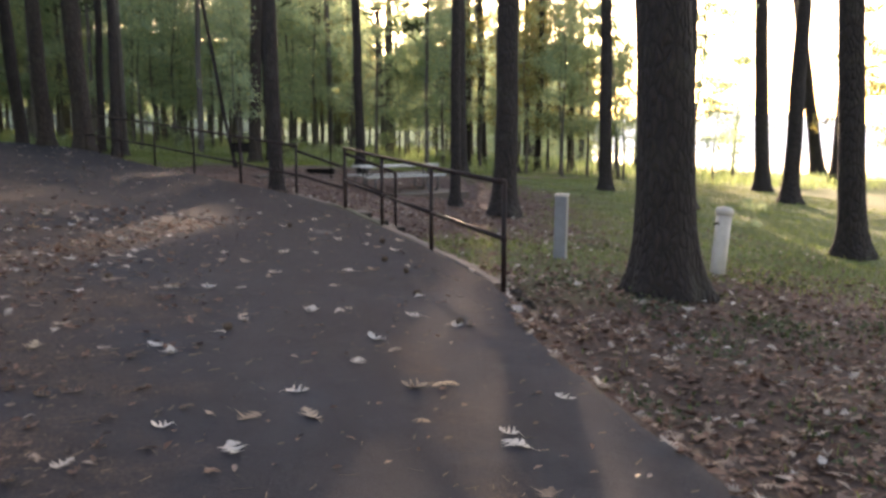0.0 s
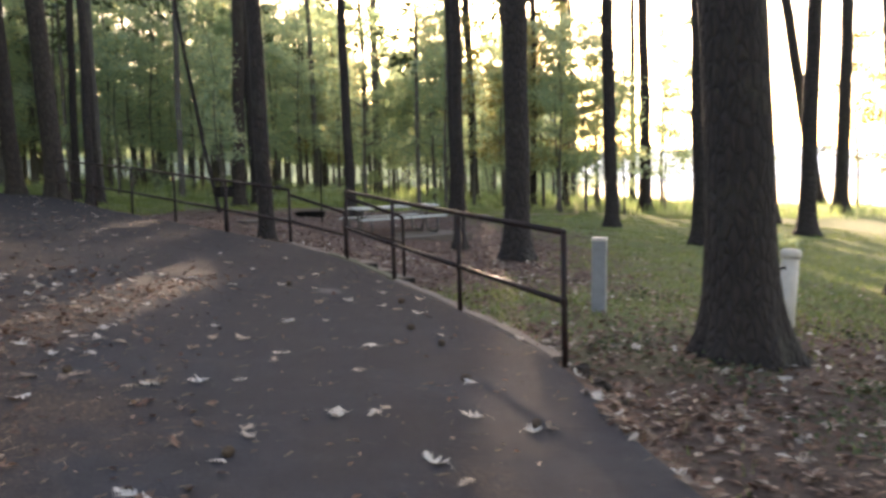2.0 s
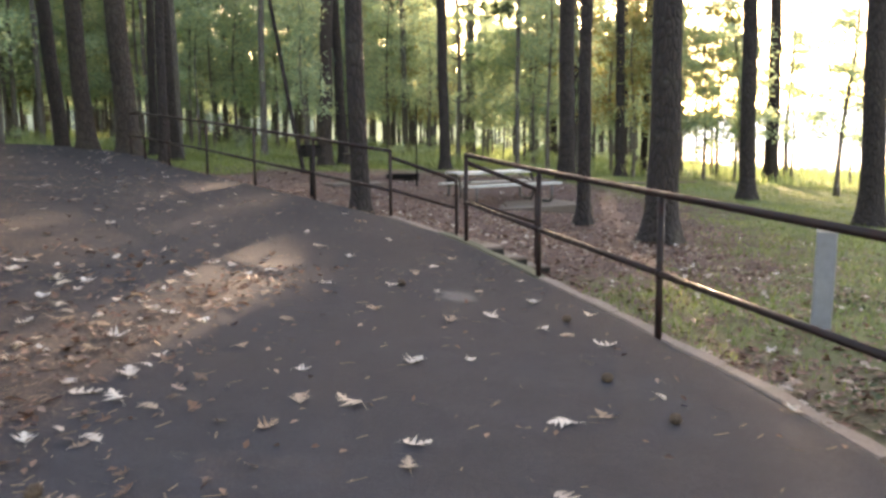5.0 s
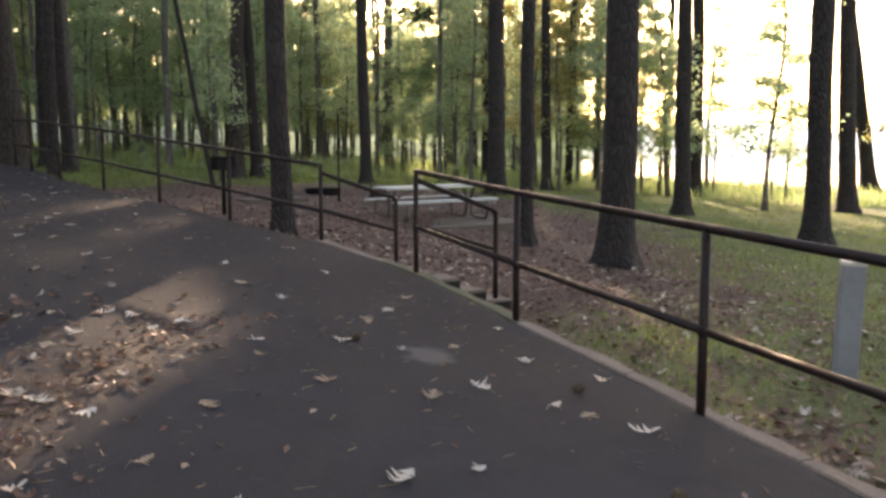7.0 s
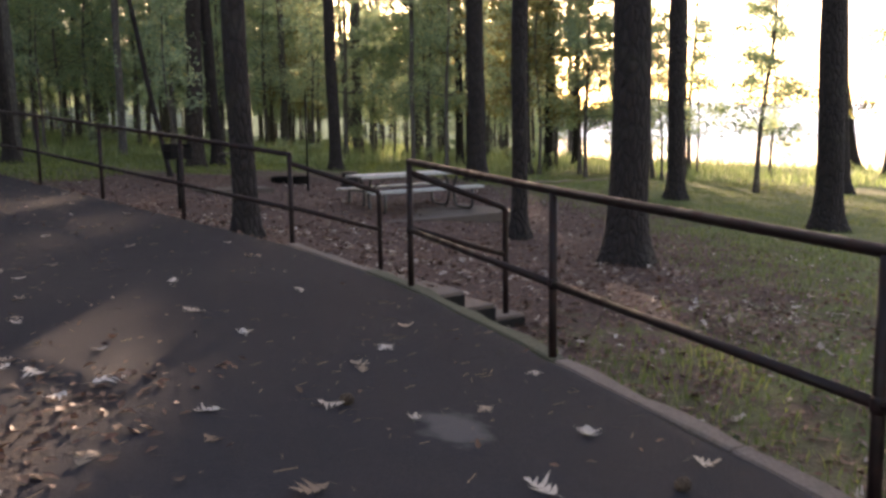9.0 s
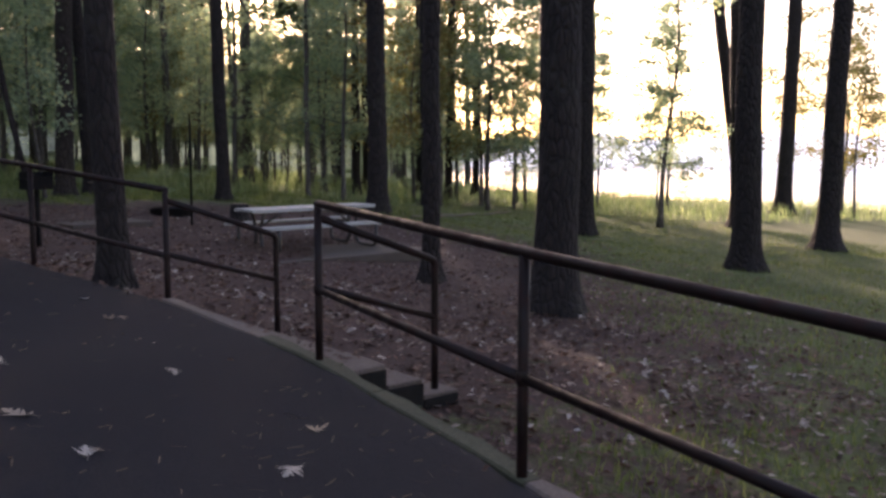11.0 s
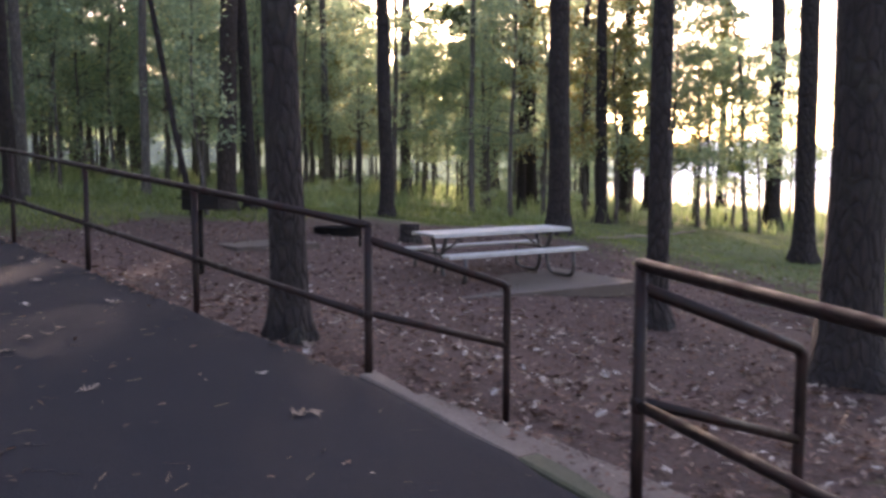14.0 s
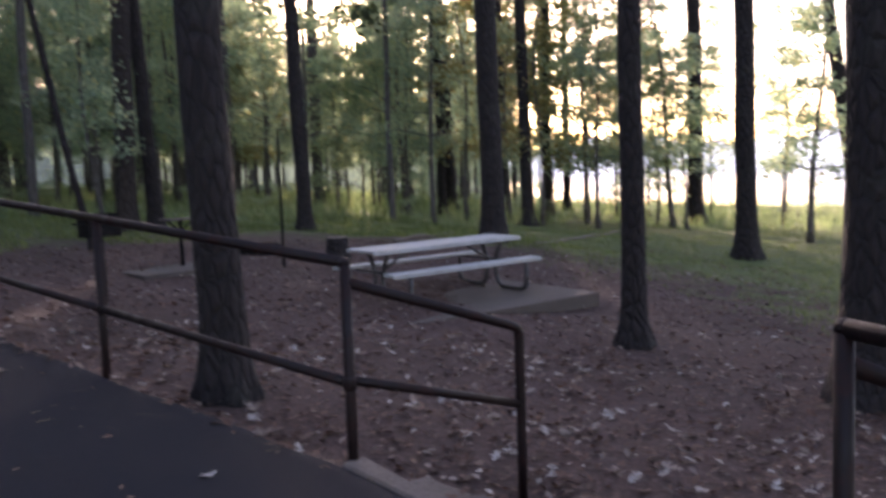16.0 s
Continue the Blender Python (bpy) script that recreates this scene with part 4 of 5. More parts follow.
# the wood is thickest on the inner side, and again towards the low sun
count = tries = 0
while count < 98 and tries < 6000:
    tries += 1
    a, d = radians(rng.uniform(2, 27) if count < 40 else rng.uniform(-34, 6)), rng.uniform(33, 70)
    x, y = d * math.sin(a), 10 + d * math.cos(a)
    if not free(x, y, 0.9, 0.6) or not in_wood(x, y):
        continue
    placed.append((x, y))
    set_down(KINDS[rng.choice((0, 2, 2, 5))], x, y, rng.uniform(0.9, 1.25), rng.uniform(0, 6.28), begun)
    count += 1
count = tries = 0
while count < 170 and tries < 9000:
    tries += 1
    x, y = rng.uniform(-30, 30), rng.uniform(30, 74)
    if not in_wood(x, y) or not free(x, y, 0.9):
        continue
    placed.append((x, y))
    set_down(KINDS[6], x, y, rng.uniform(0.6, 1.35), rng.uniform(0, 6.28), begun)
    count += 1
# tall trees on the bend's inner side, mostly unseen, added to shade the road
for i in range(15):
    x, y = -9.8 - 5 * ((i * 0.618) % 1), 15.0 + 1.25 * i
    placed.append((x, y))
    set_down(KINDS[5], x, y, 1.0 + 0.25 * ((i * 0.37) % 1), i * 2.4, begun)
# dense shade deep on the inner side
dim = np.random.default_rng(55)
count = tries = 0
while count < 20 and tries < 4000:
    tries += 1
    a, d = radians(dim.uniform(-36, -5)), dim.uniform(33, 52)
    x, y = d * math.sin(a), 10 + d * math.cos(a)
    if not free(x, y, 1.2, 0.5) or not in_wood(x, y):
        continue
    placed.append((x, y))
    set_down(KINDS[5], x, y, dim.uniform(0.85, 1.15), dim.uniform(0, 6.28), begun)
    count += 1
# thin screen of leaves towards the sun
count = tries = 0
while count < 7 and tries < 4000:
    tries += 1
    a, d = radians(dim.uniform(9, 26)), dim.uniform(36, 60)
    x, y = d * math.sin(a), 10 + d * math.cos(a)
    if not free(x, y, 1.0, 0.7) or not in_wood(x, y):
        continue
    placed.append((x, y))
    set_down(KINDS[dim.choice((0, 2, 2, 4))], x, y, dim.uniform(0.9, 1.25), dim.uniform(0, 6.28), begun)
    count += 1
# unseen wood added round the bend's inner side and behind, to cut sky light
count = tries = 0
while count < 92 and tries < 9000:
    tries += 1
    x, y = rng.uniform(-40, 30), rng.uniform(-34, 34)
    inner = x < -11 and y < 40
    behind = y < -7
    if not (inner or behind) or not free(x, y, 2.3):
        continue
    placed.append((x, y))
    set_down(PINES[rng.choice((0, 2))] if rng.uniform() < 0.6 else KINDS[rng.choice((0, 2))], x, y, rng.uniform(0.95, 1.3), rng.uniform(0, 6.28), begun)
    count += 1
# unseen pines and tall trees on the outer grass, added to shade the bank
for x, y, s in ((8.5, 1.8, 1.1), (11.8, 4.6, 1.15), (7.2, -2.8, 1.1)):
    set_down(KINDS[5], x, y, s, x * 2, begun)
for x, y, s in ((9.5, 5.0, 1.2), (15.0, 7.5, 1.2), (21, 15, 1.2), (13, 1, 1.25), (27, 24, 1.2), (8, -3, 1.2)):
    set_down(PINES[2], x, y, s, x, begun)

# added trees: some fill the wood, some block low sun from the road
for kind, x, y, s, turn in ((2, 16.4, 47.1, 1.05, 0.3), (2, 11.1, 44.3, 1.0, 0.7), (0, 10.4, 40.4, 0.95, 2.4), (1, 17.5, 36.8, 0.9, 0.4), (1, 18.7, 38.9, 1.1, 2.4), (0, 16.7, 39.8, 0.95, 1.4), (1, 15.9, 38.3, 1.0, 4.4), (6, 18.2, 37.9, 1.1, 0.9), (1, 22.3, 36.4, 0.8, 3.1), (1, 10.1, 44.4, 0.95, 1.0), (1, 9.75, 45.0, 0.97, 5.0), (1, 9.05, 44.0, 0.94, 2.0), (1, 10.95, 45.6, 0.97, 4.0)):
    set_down(KINDS[kind], x, y, s, turn, begun)

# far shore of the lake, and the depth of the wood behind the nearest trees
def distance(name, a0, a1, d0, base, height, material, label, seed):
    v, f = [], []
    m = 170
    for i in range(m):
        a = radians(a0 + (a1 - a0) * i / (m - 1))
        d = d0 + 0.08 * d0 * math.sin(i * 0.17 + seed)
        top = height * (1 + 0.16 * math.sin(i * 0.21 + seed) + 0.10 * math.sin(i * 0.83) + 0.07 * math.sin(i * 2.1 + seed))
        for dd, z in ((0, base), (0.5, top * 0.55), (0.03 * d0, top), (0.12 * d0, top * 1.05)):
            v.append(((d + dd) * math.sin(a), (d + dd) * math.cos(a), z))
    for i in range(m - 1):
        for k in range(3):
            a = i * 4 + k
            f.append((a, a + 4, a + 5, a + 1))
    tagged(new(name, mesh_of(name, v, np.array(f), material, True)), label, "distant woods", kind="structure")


# all three glow of themselves: haze and distant sunlight put into the colour
distance("backdrop", 18, 92, 460, -2.6, 13, distance_material("far_shore", (0.30, 0.34, 0.38), (0.36, 0.40, 0.43), 1.2), "pale wooded shore far across the lake with haze painted in", 0.0)
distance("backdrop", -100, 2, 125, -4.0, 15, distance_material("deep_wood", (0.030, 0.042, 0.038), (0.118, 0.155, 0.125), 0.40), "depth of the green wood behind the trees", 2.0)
distance("backdrop", 1, 24, 128, -4.0, 15, distance_material("glowing_deep_wood", (0.06, 0.08, 0.062), (0.21, 0.25, 0.17), 0.58), "depth of the wood behind the trees with a painted sunlit glow", 2.0)

# ---- grass, litter and fallen leaves ----
def blades(name, x, y, h, wd, rng, material, label):
    n = len(x)
    z = ground_z(x, y)
    a = rng.uniform(0, 6.28, n)
    lean_ = rng.uniform(0.1, 0.7, n) * h
    b = rng.uniform(0, 6.28, n)
    c = np.stack([x, y, z - 0.01], 1)
    side = np.stack([np.cos(a), np.sin(a), np.zeros(n)], 1) * (wd * 0.5)[:, None]
    tip = c + np.stack([np.cos(b) * lean_, np.sin(b) * lean_, h], 1)
    mid = c + np.stack([np.cos(b) * lean_ * 0.35, np.sin(b) * lean_ * 0.35, h * 0.6], 1)
    v = np.stack([c - side, c + side, mid + side * 0.7, tip, mid - side * 0.7], 1).reshape(-1, 3)
    i = np.arange(n) * 5
    tri = np.stack([np.stack([i, i + 1, i + 2], 1), np.stack([i, i + 2, i + 4], 1), np.stack([i + 4, i + 2, i + 3], 1)], 1).reshape(-1, 3)
    return tagged(new(name, mesh_of(name, v, tri, material)), label, "grass", kind="stuff")


def lawn_weight(x, y):
    rr = np.sqrt(((x - 3.3) / 5.6) ** 2 + ((y - 24.4) / 9.0) ** 2)
    patch = np.sin(x * 1.1 + 0.7 * np.sin(y * 0.9)) * np.sin(y * 0.8 + 1.1 * np.sin(x * 0.7)) * 0.5 + 0.5
    near = smooth(0, 4, 0.35 * x + 0.8 * y - 9.0)
    return smooth(0.9, 1.25, rr + 0.25 * (patch - 0.5)) * (0.04 + 0.96 * near) * (0.35 + 0.65 * patch)


rng = np.random.default_rng(21)
n = 230000
x, y = rng.uniform(2.2, 22, n), rng.uniform(3, 36, n)
d = np.hypot(x, y - 5)
keep = (x > edge_x(y) + 0.15) & (rng.uniform(0, 1, n) < lawn_weight(x, y) * np.clip(14 / d, 0.25, 1.0))
x, y = x[keep], y[keep]
blades("lawn_grass", x, y, rng.uniform(0.03, 0.11, len(x)), rng.uniform(0.007, 0.015, len(x)), rng, GRASS, "short uneven green grass with bare patches")

n = 26000
x, y = rng.uniform(-9, 10, n), rng.uniform(29, 40, n)
keep = (x > edge_x(np.minimum(y, 43)) + 0.3) & (lawn_weight(x, y) > 0.25)
x, y = x[keep], y[keep]
blades("lawn_grass", x, y, rng.uniform(0.05, 0.16, len(x)), rng.uniform(0.012, 0.025, len(x)), rng, GRASS, "mown green grass before the wood")

n = 70000
x, y = rng.uniform(-30, 48, n), rng.uniform(33.5, 66, n)
d = np.hypot(x, y - 10)
az = np.degrees(np.arctan2(x, y - 10))
shore = 0.707 * x + 0.707 * y
keep = (d > np.where(az > 28, 31, 28.5) + 1.2 * np.sin(az * 0.5)) & (x > edge_x(np.minimum(y, 43)) + 1) & ((shore < 62) | (az < 27)) & (rng.uniform(0, 1, n) < np.clip(36 / d, 0, 1))
x, y = x[keep], y[keep]
blades("tall_grass", x, y, rng.uniform(0.15, 0.8, len(x)) * (0.35 + 0.65 * (np.sin(x * 0.8 + 1.5 * np.sin(y * 0.6)) * np.sin(y * 0.7 + x * 0.35) * 0.5 + 0.5)), rng.uniform(0.015, 0.04, len(x)), rng, TALL_GRASS, "tall rough sunlit grass and weeds along the wood")

# low weeds by the edge of the road
n = 3600
c = rng.normal(size=(40, 2)) * (2.2, 3.5) + (5.4, 7.5)
pick = c[rng.integers(0, 40, n)] + rng.normal(0, 0.22, (n, 2))
x, y = pick[:, 0], pick[:, 1]
keep = x > edge_x(y) + 0.2
x, y = x[keep], y[keep]
cc = np.stack([x, y, ground_z(x, y) + rng.uniform(0.01, 0.10, len(x))], 1)
tagged(new("ground_weeds", mesh_of("ground_weeds", *leaf_quads(cc, 0.055, rng, 0.6, 0.6), WEEDS)), "low broad-leaved green weeds among dead leaves", "weeds", kind="stuff")


def litter(name, x, y, size, rng, material, label, lift=0.006):
    cc = np.stack([x, y, ground_z(x, y) + lift + rng.uniform(0, 0.02, len(x))], 1)
    return tagged(new(name, mesh_of(name, *leaf_quads(cc, size, rng, 0.78, 0.5), material)), label, "leaf litter", kind="stuff")


n = 150000
x, y = rng.uniform(-4, 12, n), rng.uniform(-5, 32, n)
d = np.hypot(x - 1.5, y - 7)
w = (1 - np.where(y < 14, 0.55, 0.9) * lawn_weight(x, y)) * np.clip(9 / d, 0.15, 1) * (0.45 + 0.55 * (np.sin(x * 1.7 + y) * np.sin(y * 1.3 - x * 0.6) * 0.5 + 0.5))
keep = (x > edge_x(y) + np.where(y > 17.6, -0.14, 0.08)) & (rng.uniform(0, 1, n) < w * np.where(y < 12, 0.7, 1.0))
litter("leaf_litter", x[keep], y[keep], np.where(y[keep] < 12, 0.098, 0.072), rng, LITTER, "brown fallen leaves covering the forest floor")
n = 26000
x, y = rng.uniform(-3, 11, n), rng.uniform(-4, 30, n)
w = (1 - 0.8 * lawn_weight(x, y)) * np.clip(8 / np.hypot(x - 2, y - 8), 0.1, 1) * np.where(y < 13, 0.02 + 0.16 * (np.sin(x * 2.3 + 1.7 * np.sin(y * 1.9)) * np.sin(y * 2.1 + 1.3 * np.sin(x * 1.4)) * 0.5 + 0.5) ** 2, 0.14 + 0.62 * (np.sin(x * 1.9 + 1.5 * np.sin(y * 1.3)) * np.sin(y * 1.6 + 1.2 * np.sin(x * 1.1)) * 0.5 + 0.5) ** 2.5)
keep = (x > edge_x(y) + 0.05) & (rng.uniform(0, 1, n) < w)
litter("leaf_litter", x[keep], y[keep], np.where(y[keep] < 12, 0.105, 0.078), rng, LITTER_PALE, "pale upturned dead leaves on the forest floor", 0.012)

# weeds and moss crowding the end of the steps
k_ = rng.normal(0, 1, (420, 2))
x, y = P4.x + 0.32 * outward.x - 0.18 * along.x + 0.17 * k_[:, 0], P4.y + 0.32 * outward.y - 0.18 * along.y + 0.17 * k_[:, 1]
keep = x > edge_x(y) + 0.1
x, y = x[keep], y[keep]
cc = np.stack([x, y, ground_z(x, y) + rng.uniform(0.01, 0.09, len(x))], 1)
tagged(new("ground_weeds", mesh_of("ground_weeds", *leaf_quads(cc, 0.045, rng, 0.6, 0.6), WEEDS)), "green weeds growing against the concrete step ends", "weeds", kind="stuff")

# leaves and straw lying on the steps
t_, o_ = rng.uniform(0.0, 2.2, 380), rng.uniform(0.12, 1.05, 380)
px = P4.x + along.x * t_ + outward.x * o_
py = P4.y + along.y * t_ + outward.y * o_
pz = np.where(o_ < 0.46, 0.125, np.where(o_ < 0.78, -0.03, -0.165)) + 0.012
tagged(new("leaf_crumbs", mesh_of("leaf_crumbs", *leaf_quads(np.stack([px, py, pz], 1), 0.055, rng, 0.85, 0.4), LITTER)), "dry leaves lying on concrete steps", "leaf litter", kind="stuff")

# pine straw and crumbs on the asphalt
n = 23000
x, y = rng.uniform(-6, 2.9, n), rng.uniform(1.2, 22, n)
drift = np.sin(x * 0.9 + 0.6 * np.sin(y * 0.7)) * np.sin(y * 0.55 + x * 0.3) * 0.5 + 0.5
w = (0.12 + 0.9 * smooth(0.5, -1.5, x) * drift + 0.5 * smooth(0.75, 0.95, drift)) * np.clip(7 / (y + 1), 0.1, 1)
keep = (x < edge_x(y)) & (rng.uniform(0, 1, n) < w)
x, y = x[keep], y[keep]
a = rng.uniform(0, 3.14, len(x))
ln = rng.uniform(0.03, 0.10, len(x))
zc = road_z(x, y) + 0.003
u = np.stack([np.cos(a), np.sin(a), np.zeros(len(x))], 1) * (ln / 2)[:, None]
s = np.stack([-np.sin(a), np.cos(a), np.zeros(len(x))], 1) * 0.0018
c = np.stack([x, y, zc], 1)
v = np.stack([c - u - s, c + u - s, c + u + s + (0, 0, 0.002), c - u + s + (0, 0, 0.002)], 1).reshape(-1, 3)
i = np.arange(len(x)) * 4
tagged(new("pine_straw", mesh_of("pine_straw", v, np.stack([i, i + 1, i + 2, i + 3], 1), STRAW)), "scattered brown pine needles on asphalt", "pine straw", kind="stuff")
n = 5200
x, y = rng.uniform(-7, 2.8, n), rng.uniform(1.5, 26, n)
w = (0.25 + 0.75 * smooth(1.5, -2.0, x)) * np.clip(9 / (y + 1), 0.15, 1)
keep = (x < edge_x(y) - 0.05) & (rng.uniform(0, 1, n) < w)
yw = rng.uniform(8.2, 13.4, 600)
xw = 0.38 * yw - 5.0 + rng.normal(0, 0.27, 600)
litter("leaf_crumbs", xw, yw, 0.07, rng, LITTER, "windrow of brown leaves blown across asphalt", 0.004)
litter("leaf_crumbs", x[keep], y[keep], 0.05, rng, LITTER, "small brown broken leaves on asphalt", 0.004)


def oak_leaf(seed):
    """A lobed, lightly curled dead leaf with a stalk, 1 long, lying on z = 0."""
    r = random.Random(seed)
    k1, k2, k3, cup = r.uniform(-0.5, 1.2), r.uniform(-0.6, 0.8), r.uniform(0, 6.28), r.uniform(-0.12, 0.22)

    def at(x_, y_):
        return (x_, y_ - 0.5, k1 * x_ * x_ + k2 * (y_ - 0.5) ** 2 + cup * abs(x_) + 0.03 * math.sin(8 * x_ + 6 * y_ + k3))
    ribs = [0.06, 0.26, 0.46, 0.66, 0.82, 1.0]
    verts = [at(0.012 * math.sin(5 * y_ + k3), y_) for y_ in ribs]
    faces = []
    for side in (1, -1):
        neck = [0.05, 0.06, 0.055, 0.06, 0.07]
        for i in range(4):
            y0, y1 = ribs[i], ribs[i + 1]
            reach = (0.27, 0.44, 0.40, 0.22)[i] * r.uniform(0.65, 1.2)
            ahead = r.uniform(0.06, 0.16)
            o = len(verts)
            verts += [at(side * neck[i] * 1.1, y0 + 0.02), at(side * reach * 0.45, y0 + 0.05 + ahead * 0.3), at(side * reach, y0 + 0.09 + ahead * 1.3), at(side * reach * 0.36, y1 - 0.03 + ahead * 0.3), at(side * neck[i + 1], y1)]
            ring = [i, o, o + 1, o + 2, o + 3, o + 4, i + 1]
            mid = len(verts)
            verts.append(at(side * reach * 0.35, (y0 + y1) / 2 + 0.03))
            faces += [(mid, ring[k], ring[k + 1]) if side > 0 else (mid, ring[k + 1], ring[k]) for k in range(6)]
            faces.append((mid, i + 1, i) if side > 0 else (mid, i, i + 1))
        o = len(verts)
        verts += [at(side * 0.07, 0.83), at(side * 0.10, 0.93)]
        faces += [(4, o, o + 1), (4, o + 1, 5)] if side > 0 else [(4, o + 1, o), (4, 5, o + 1)]
    zmin = min(q[2] for q in verts)
    o = len(verts)
    verts += [(-0.008, -0.44, verts[0][2] + 0.004), (0.008, -0.44, verts[0][2] + 0.004), (0.012 + 0.05 * k2, -0.70, zmin + 0.01), (-0.004 + 0.05 * k2, -0.70, zmin + 0.01)]
    faces.append((o, o + 1, o + 2, o + 3))
    return mesh_of("fallen_leaf", [(a_, b_, c_ - zmin + 0.02) for a_, b_, c_ in verts], faces, PALE_LEAF)


LEAVES = [oak_leaf(s_) for s_ in range(9)]
rng = np.random.default_rng(33)
made = 0
spots = []
while made < 260:
    x, y = 2.7 - 6.4 * rng.uniform() ** 0.9, 2.0 + 11.5 * rng.uniform() ** 1.15
    if rng.uniform() < 0.16:
        y = rng.uniform(8.6, 13)
        x = 0.38 * y - 5.0 + rng.normal(0, 0.3)
    if x > float(edge_x(y)) - 0.06:
        continue
    if rng.uniform() > 0.12 + 0.88 * float(smooth(0.4, -2.0, x)):
        continue
    if any((x - a) ** 2 + (y - b) ** 2 < 0.02 for a, b in spots):
        continue
    spots.append((x, y))
    leaf = new("fallen_leaf", LEAVES[rng.integers(0, 9)])
    s_ = rng.uniform(0.09, 0.19)
    tilt_x = math.degrees(math.atan(0.0336))
    leaf.matrix_basis = pose(x, y, float(road_z(x, y)) + 0.001, tilt_x, 4.1, 0) @ pose(0, 0, 0, 0, 0, rng.uniform(0, 360)) @ Matrix.Diagonal((s_, s_ * rng.uniform(0.8, 1.15), s_, 1))
    tagged(leaf, "pale curled oak leaf lying on dark asphalt", "leaf", "fallen leaves on the path")
    made += 1

# single large leaves on the swept middle of the road
LYING = ((0.75, 14.0), (1.56, 13.6), (1.83, 14.13), (0.48, 14.63), (1.31, 15.34), (1.09, 16.93), (0.75, 11.64), (1.01, 12.57), (1.63, 11.51), (2.11, 12.03), (2.06, 10.97), (2.24, 10.7), (0.11, 11.22), (1.31, 13.16), (0.85, 10.22), (0.67, 8.91), (0.41, 9.45), (0.17, 9.52), (0.01, 9.13), (1.45, 9.19), (1.71, 9.29), (-0.72, 9.92), (1.09, 7.27), (1.94, 6.82), (1.68, 7.14), (1.91, 7.92), (0.32, 7.05), (0.05, 8.09), (-0.26, 8.06), (1.23, 6.36), (1.0, 5.79), (1.31, 6.07), (1.27, 5.25), (2.13, 5.02), (0.6, 8.66), (0.29, 4.74), (0.56, 5.16), (1.58, 4.3), (-0.16, 5.97), (-0.51, 4.17))
for k, (x, y) in enumerate(LYING):
    leaf = new("fallen_leaf", LEAVES[(k * 4) % 9])
    s_ = 0.125 + 0.065 * ((k * 0.618) % 1)
    leaf.matrix_basis = pose(x, y, float(road_z(x, y)) + 0.001, tilt_x, 4.1, 0) @ pose(0, 0, 0, 0, 0, k * 137.5) @ Matrix.Diagonal((s_, s_, s_, 1))
    tagged(leaf, "large pale oak leaf lying on swept asphalt", "leaf", "fallen leaves on the path")

# the leaves farther up the road, and beyond its inner side
V, Fq, o = [], [], 0
for _ in range(1100):
    x, y = rng.uniform(-11, 2.3), rng.uniform(-5, 30)
    if x > float(edge_x(y)) - 0.1 or rng.uniform() < 0.85 * float(smooth(1.0, 3.0, y) * smooth(15, 11, y) * smooth(-5.5, -3.0, x)):
        continue
    if rng.uniform() < float(smooth(-1.5, 1.5, x)) * 0.6:
        continue
    me = LEAVES[rng.integers(0, 9)]
    m = pose(x, y, float(road_z(x, y)) + 0.002, 2, 4, rng.uniform(0, 360)) @ Matrix.Scale(rng.uniform(0.09, 0.17), 4)
    V += [tuple(m @ q.co) for q in me.vertices]
    Fq += [tuple(i + o for i in p.vertices) for p in me.polygons]
    o += len(me.vertices)
tagged(new("fallen_leaves", mesh_of("fallen_leaves", V, Fq, LITTER_PALE)), "pale dead leaves strewn over the upper road", "leaf litter", kind="stuff")


def strew(label, spots_, low, high, rng, material):
    """Curled oak leaves lying loosely on the ground beside the road."""
    V, Fq, o = [], [], 0
    for x, y in spots_:
        me = LEAVES[rng.integers(0, 9)]
        m = pose(x, y, float(ground_z(x, y)) + 0.012, rng.uniform(-28, 28), rng.uniform(-28, 28), rng.uniform(0, 360)) @ Matrix.Scale(rng.uniform(low, high), 4)
        V += [tuple(m @ q.co) for q in me.vertices]
        Fq += [tuple(i + o for i in p.vertices) for p in me.polygons]
        o += len(me.vertices)
    tagged(new("fallen_leaves", mesh_of("fallen_leaves", V, Fq, material)), label, "leaf litter", kind="stuff")


def bank_spots(count, y0, y1, far, power):
    out = []
    while len(out) < count:
        y = rng.uniform(y0, y1)
        x = float(edge_x(y)) + (0.12 if y > 9.5 else -0.05) + far * rng.uniform() ** power
        if math.sin(x * 2.1 + 1.4 * math.sin(y * 1.3)) * math.sin(y * 1.7 + math.sin(x * 1.9)) * 0.5 + 0.5 > rng.uniform(0.1, 0.9):
            out.append((x, y))
    return out


strew("pale curled oak leaves drifted along the road's edge", bank_spots(300, 2.0, 11.0, 4.2, 1.7), 0.08, 0.16, rng, LITTER_PALE)
strew("brown curled oak leaves drifted along the road's edge", bank_spots(900, 2.0, 11.5, 4.8, 1.3), 0.08, 0.16, rng, LITTER)
strew("pale and brown oak leaves on the trodden clearing", bank_spots(420, 11.0, 24.0, 5.0, 0.9), 0.08, 0.14, rng, LITTER_PALE)
strew("brown oak leaves on the trodden clearing", bank_spots(900, 11.0, 25.0, 5.5, 0.9), 0.08, 0.15, rng, LITTER)


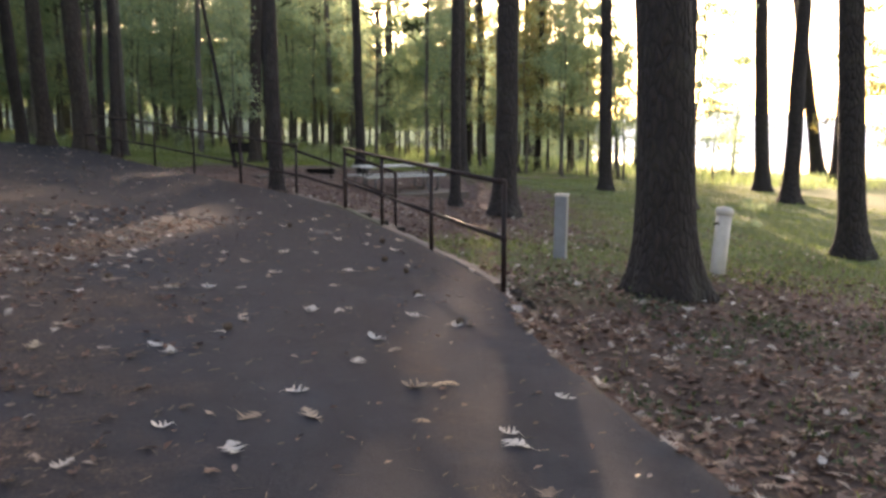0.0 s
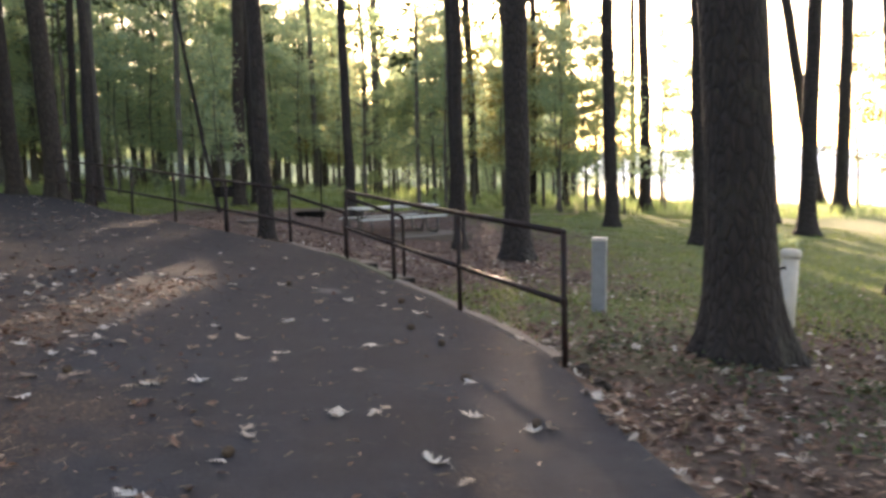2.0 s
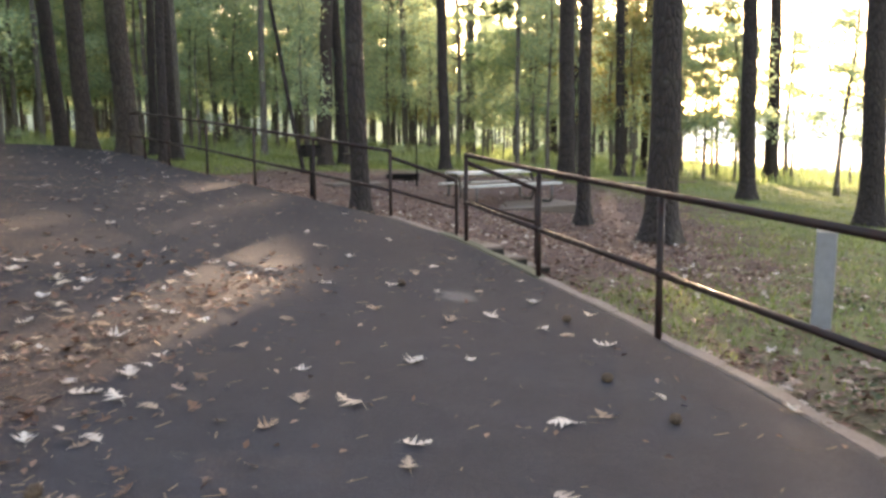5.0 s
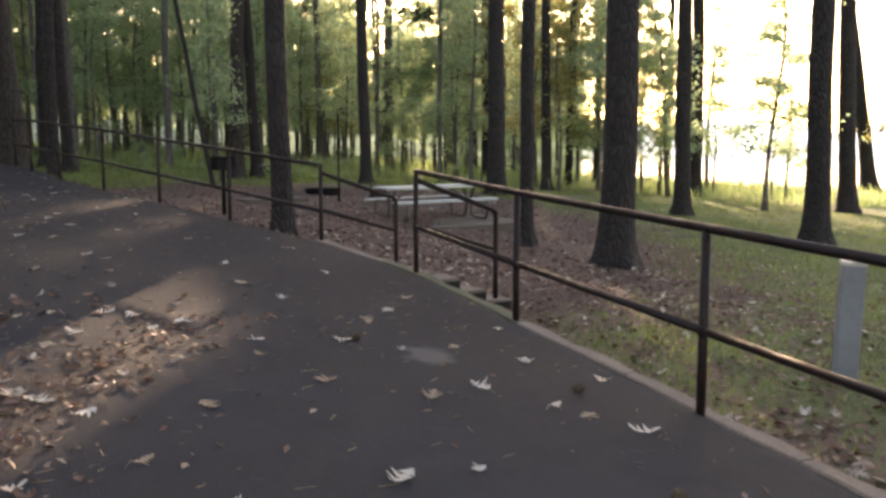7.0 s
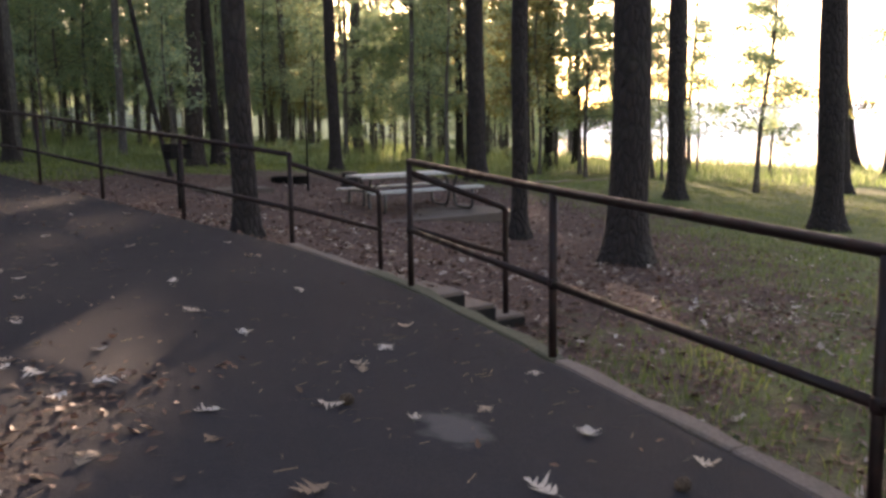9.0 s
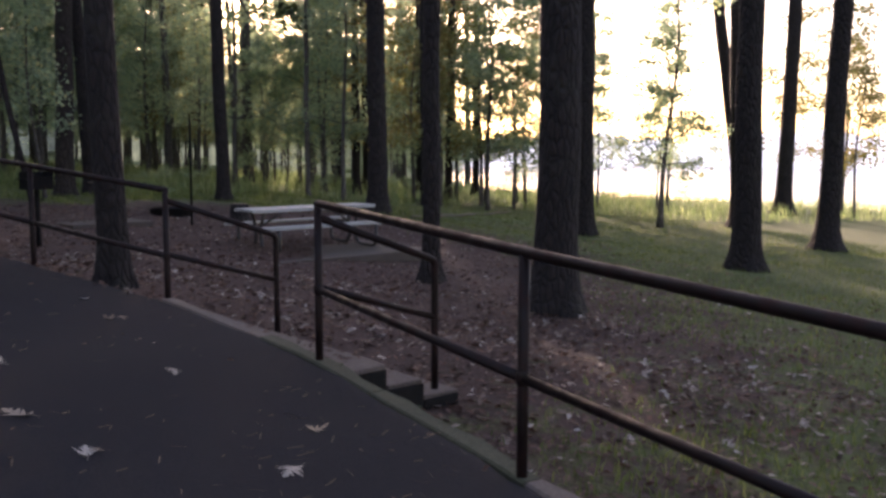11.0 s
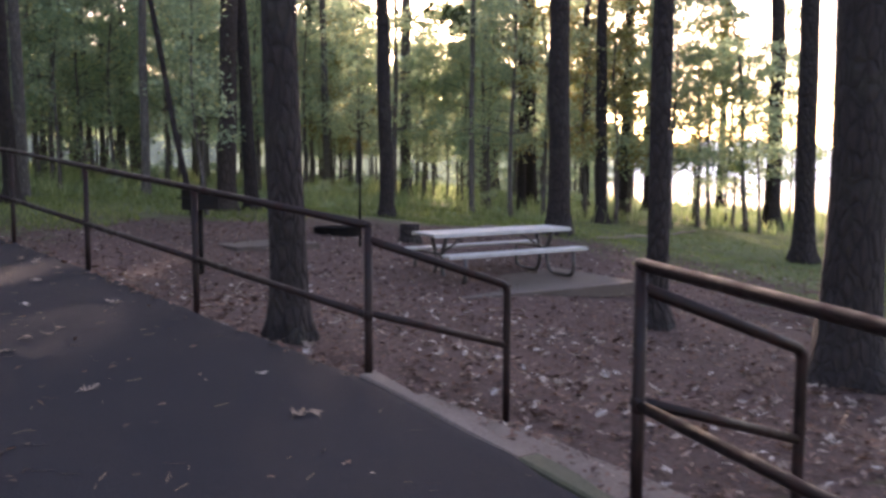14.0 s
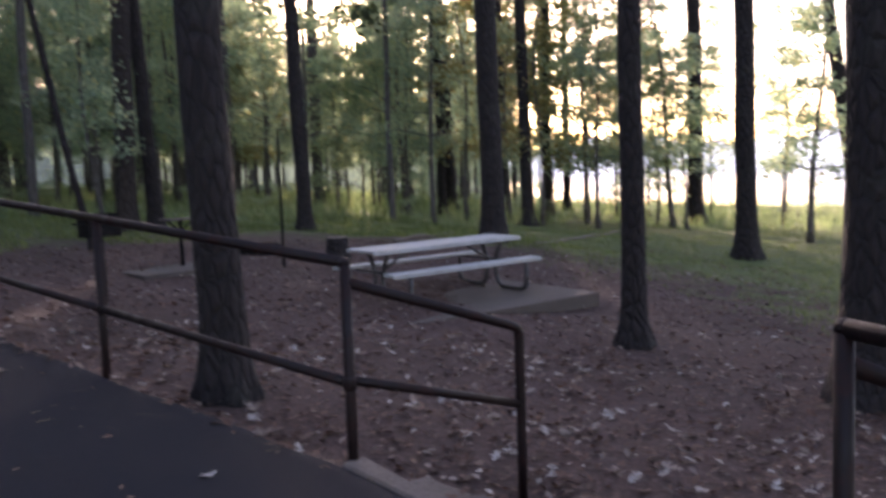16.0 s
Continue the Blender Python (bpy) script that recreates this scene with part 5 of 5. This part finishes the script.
def drift_spots(count):
    out = []
    while len(out) < count:
        x, y = rng.uniform(-6.5, 0.6), rng.uniform(1.5, 14)
        if rng.uniform() < float(smooth(0.6, -1.6, x)) * (0.35 + 0.65 * (math.sin(x * 1.4 + math.sin(y)) * math.sin(y * 0.9 + 0.5 * x) * 0.5 + 0.5)):
            out.append((x, y))
    return out


strew("brown curled oak leaves drifted over the inner side of the road", drift_spots(1500), 0.05, 0.115, rng, LITTER)
strew("pale oak leaves drifted over the inner side of the road", drift_spots(260), 0.06, 0.12, rng, LITTER_PALE)

# clods of dark soil at the broken end of the kerb
for x, y, r in ((3.02, 8.50, 0.075), (3.12, 8.36, 0.06), (3.06, 8.22, 0.085), (3.2, 8.15, 0.05), (3.1, 8.02, 0.055)):
    bm = bmesh.new()
    bmesh.ops.create_icosphere(bm, subdivisions=3, radius=r)
    for q in bm.verts:
        q.co += noise.noise_vector(q.co * 16 + Vector((x * 9, y * 9, 0))) * r * 0.55
        q.co.z *= 0.8
    me = bpy.data.meshes.new("soil_clod")
    bm.to_mesh(me)
    bm.free()
    me.materials.append(SOIL)
    clod = new("soil_clod", me)
    clod.matrix_basis = pose(x, y, gz(x, y) + r * 0.35)
    tagged(clod, "dark crumbly clod of soil beside the kerb end", "clod", "clods by the kerb")


def pine_cone(seed):
    bm = bmesh.new()
    bmesh.ops.create_icosphere(bm, subdivisions=3, radius=0.028)
    for q in bm.verts:
        a = math.atan2(q.co.y, q.co.x)
        q.co *= 1 + 0.16 * math.sin(5 * a + q.co.z * 380) * (1 if abs(q.co.z) < 0.026 else 0)
        q.co.z *= 1.35
    me = bpy.data.meshes.new("pine_cone")
    bm.to_mesh(me)
    bm.free()
    me.materials.append(CONE)
    return me


cone = pine_cone(1)
for x, y in ((2.05, 9.2), (1.95, 9.9), (0.2, 6.6), (-0.8, 8.4), (2.2, 11.4), (1.9, 8.0), (-1.6, 6.1), (1.1, 12.6), (2.0, 6.9)):
    c = new("pine_cone", cone)
    c.matrix_basis = pose(x, y, float(road_z(x, y)) + 0.026, 88, 0, x * 700)
    tagged(c, "small dark brown pine cone lying on asphalt", "pine cone", "pine cones on the path")
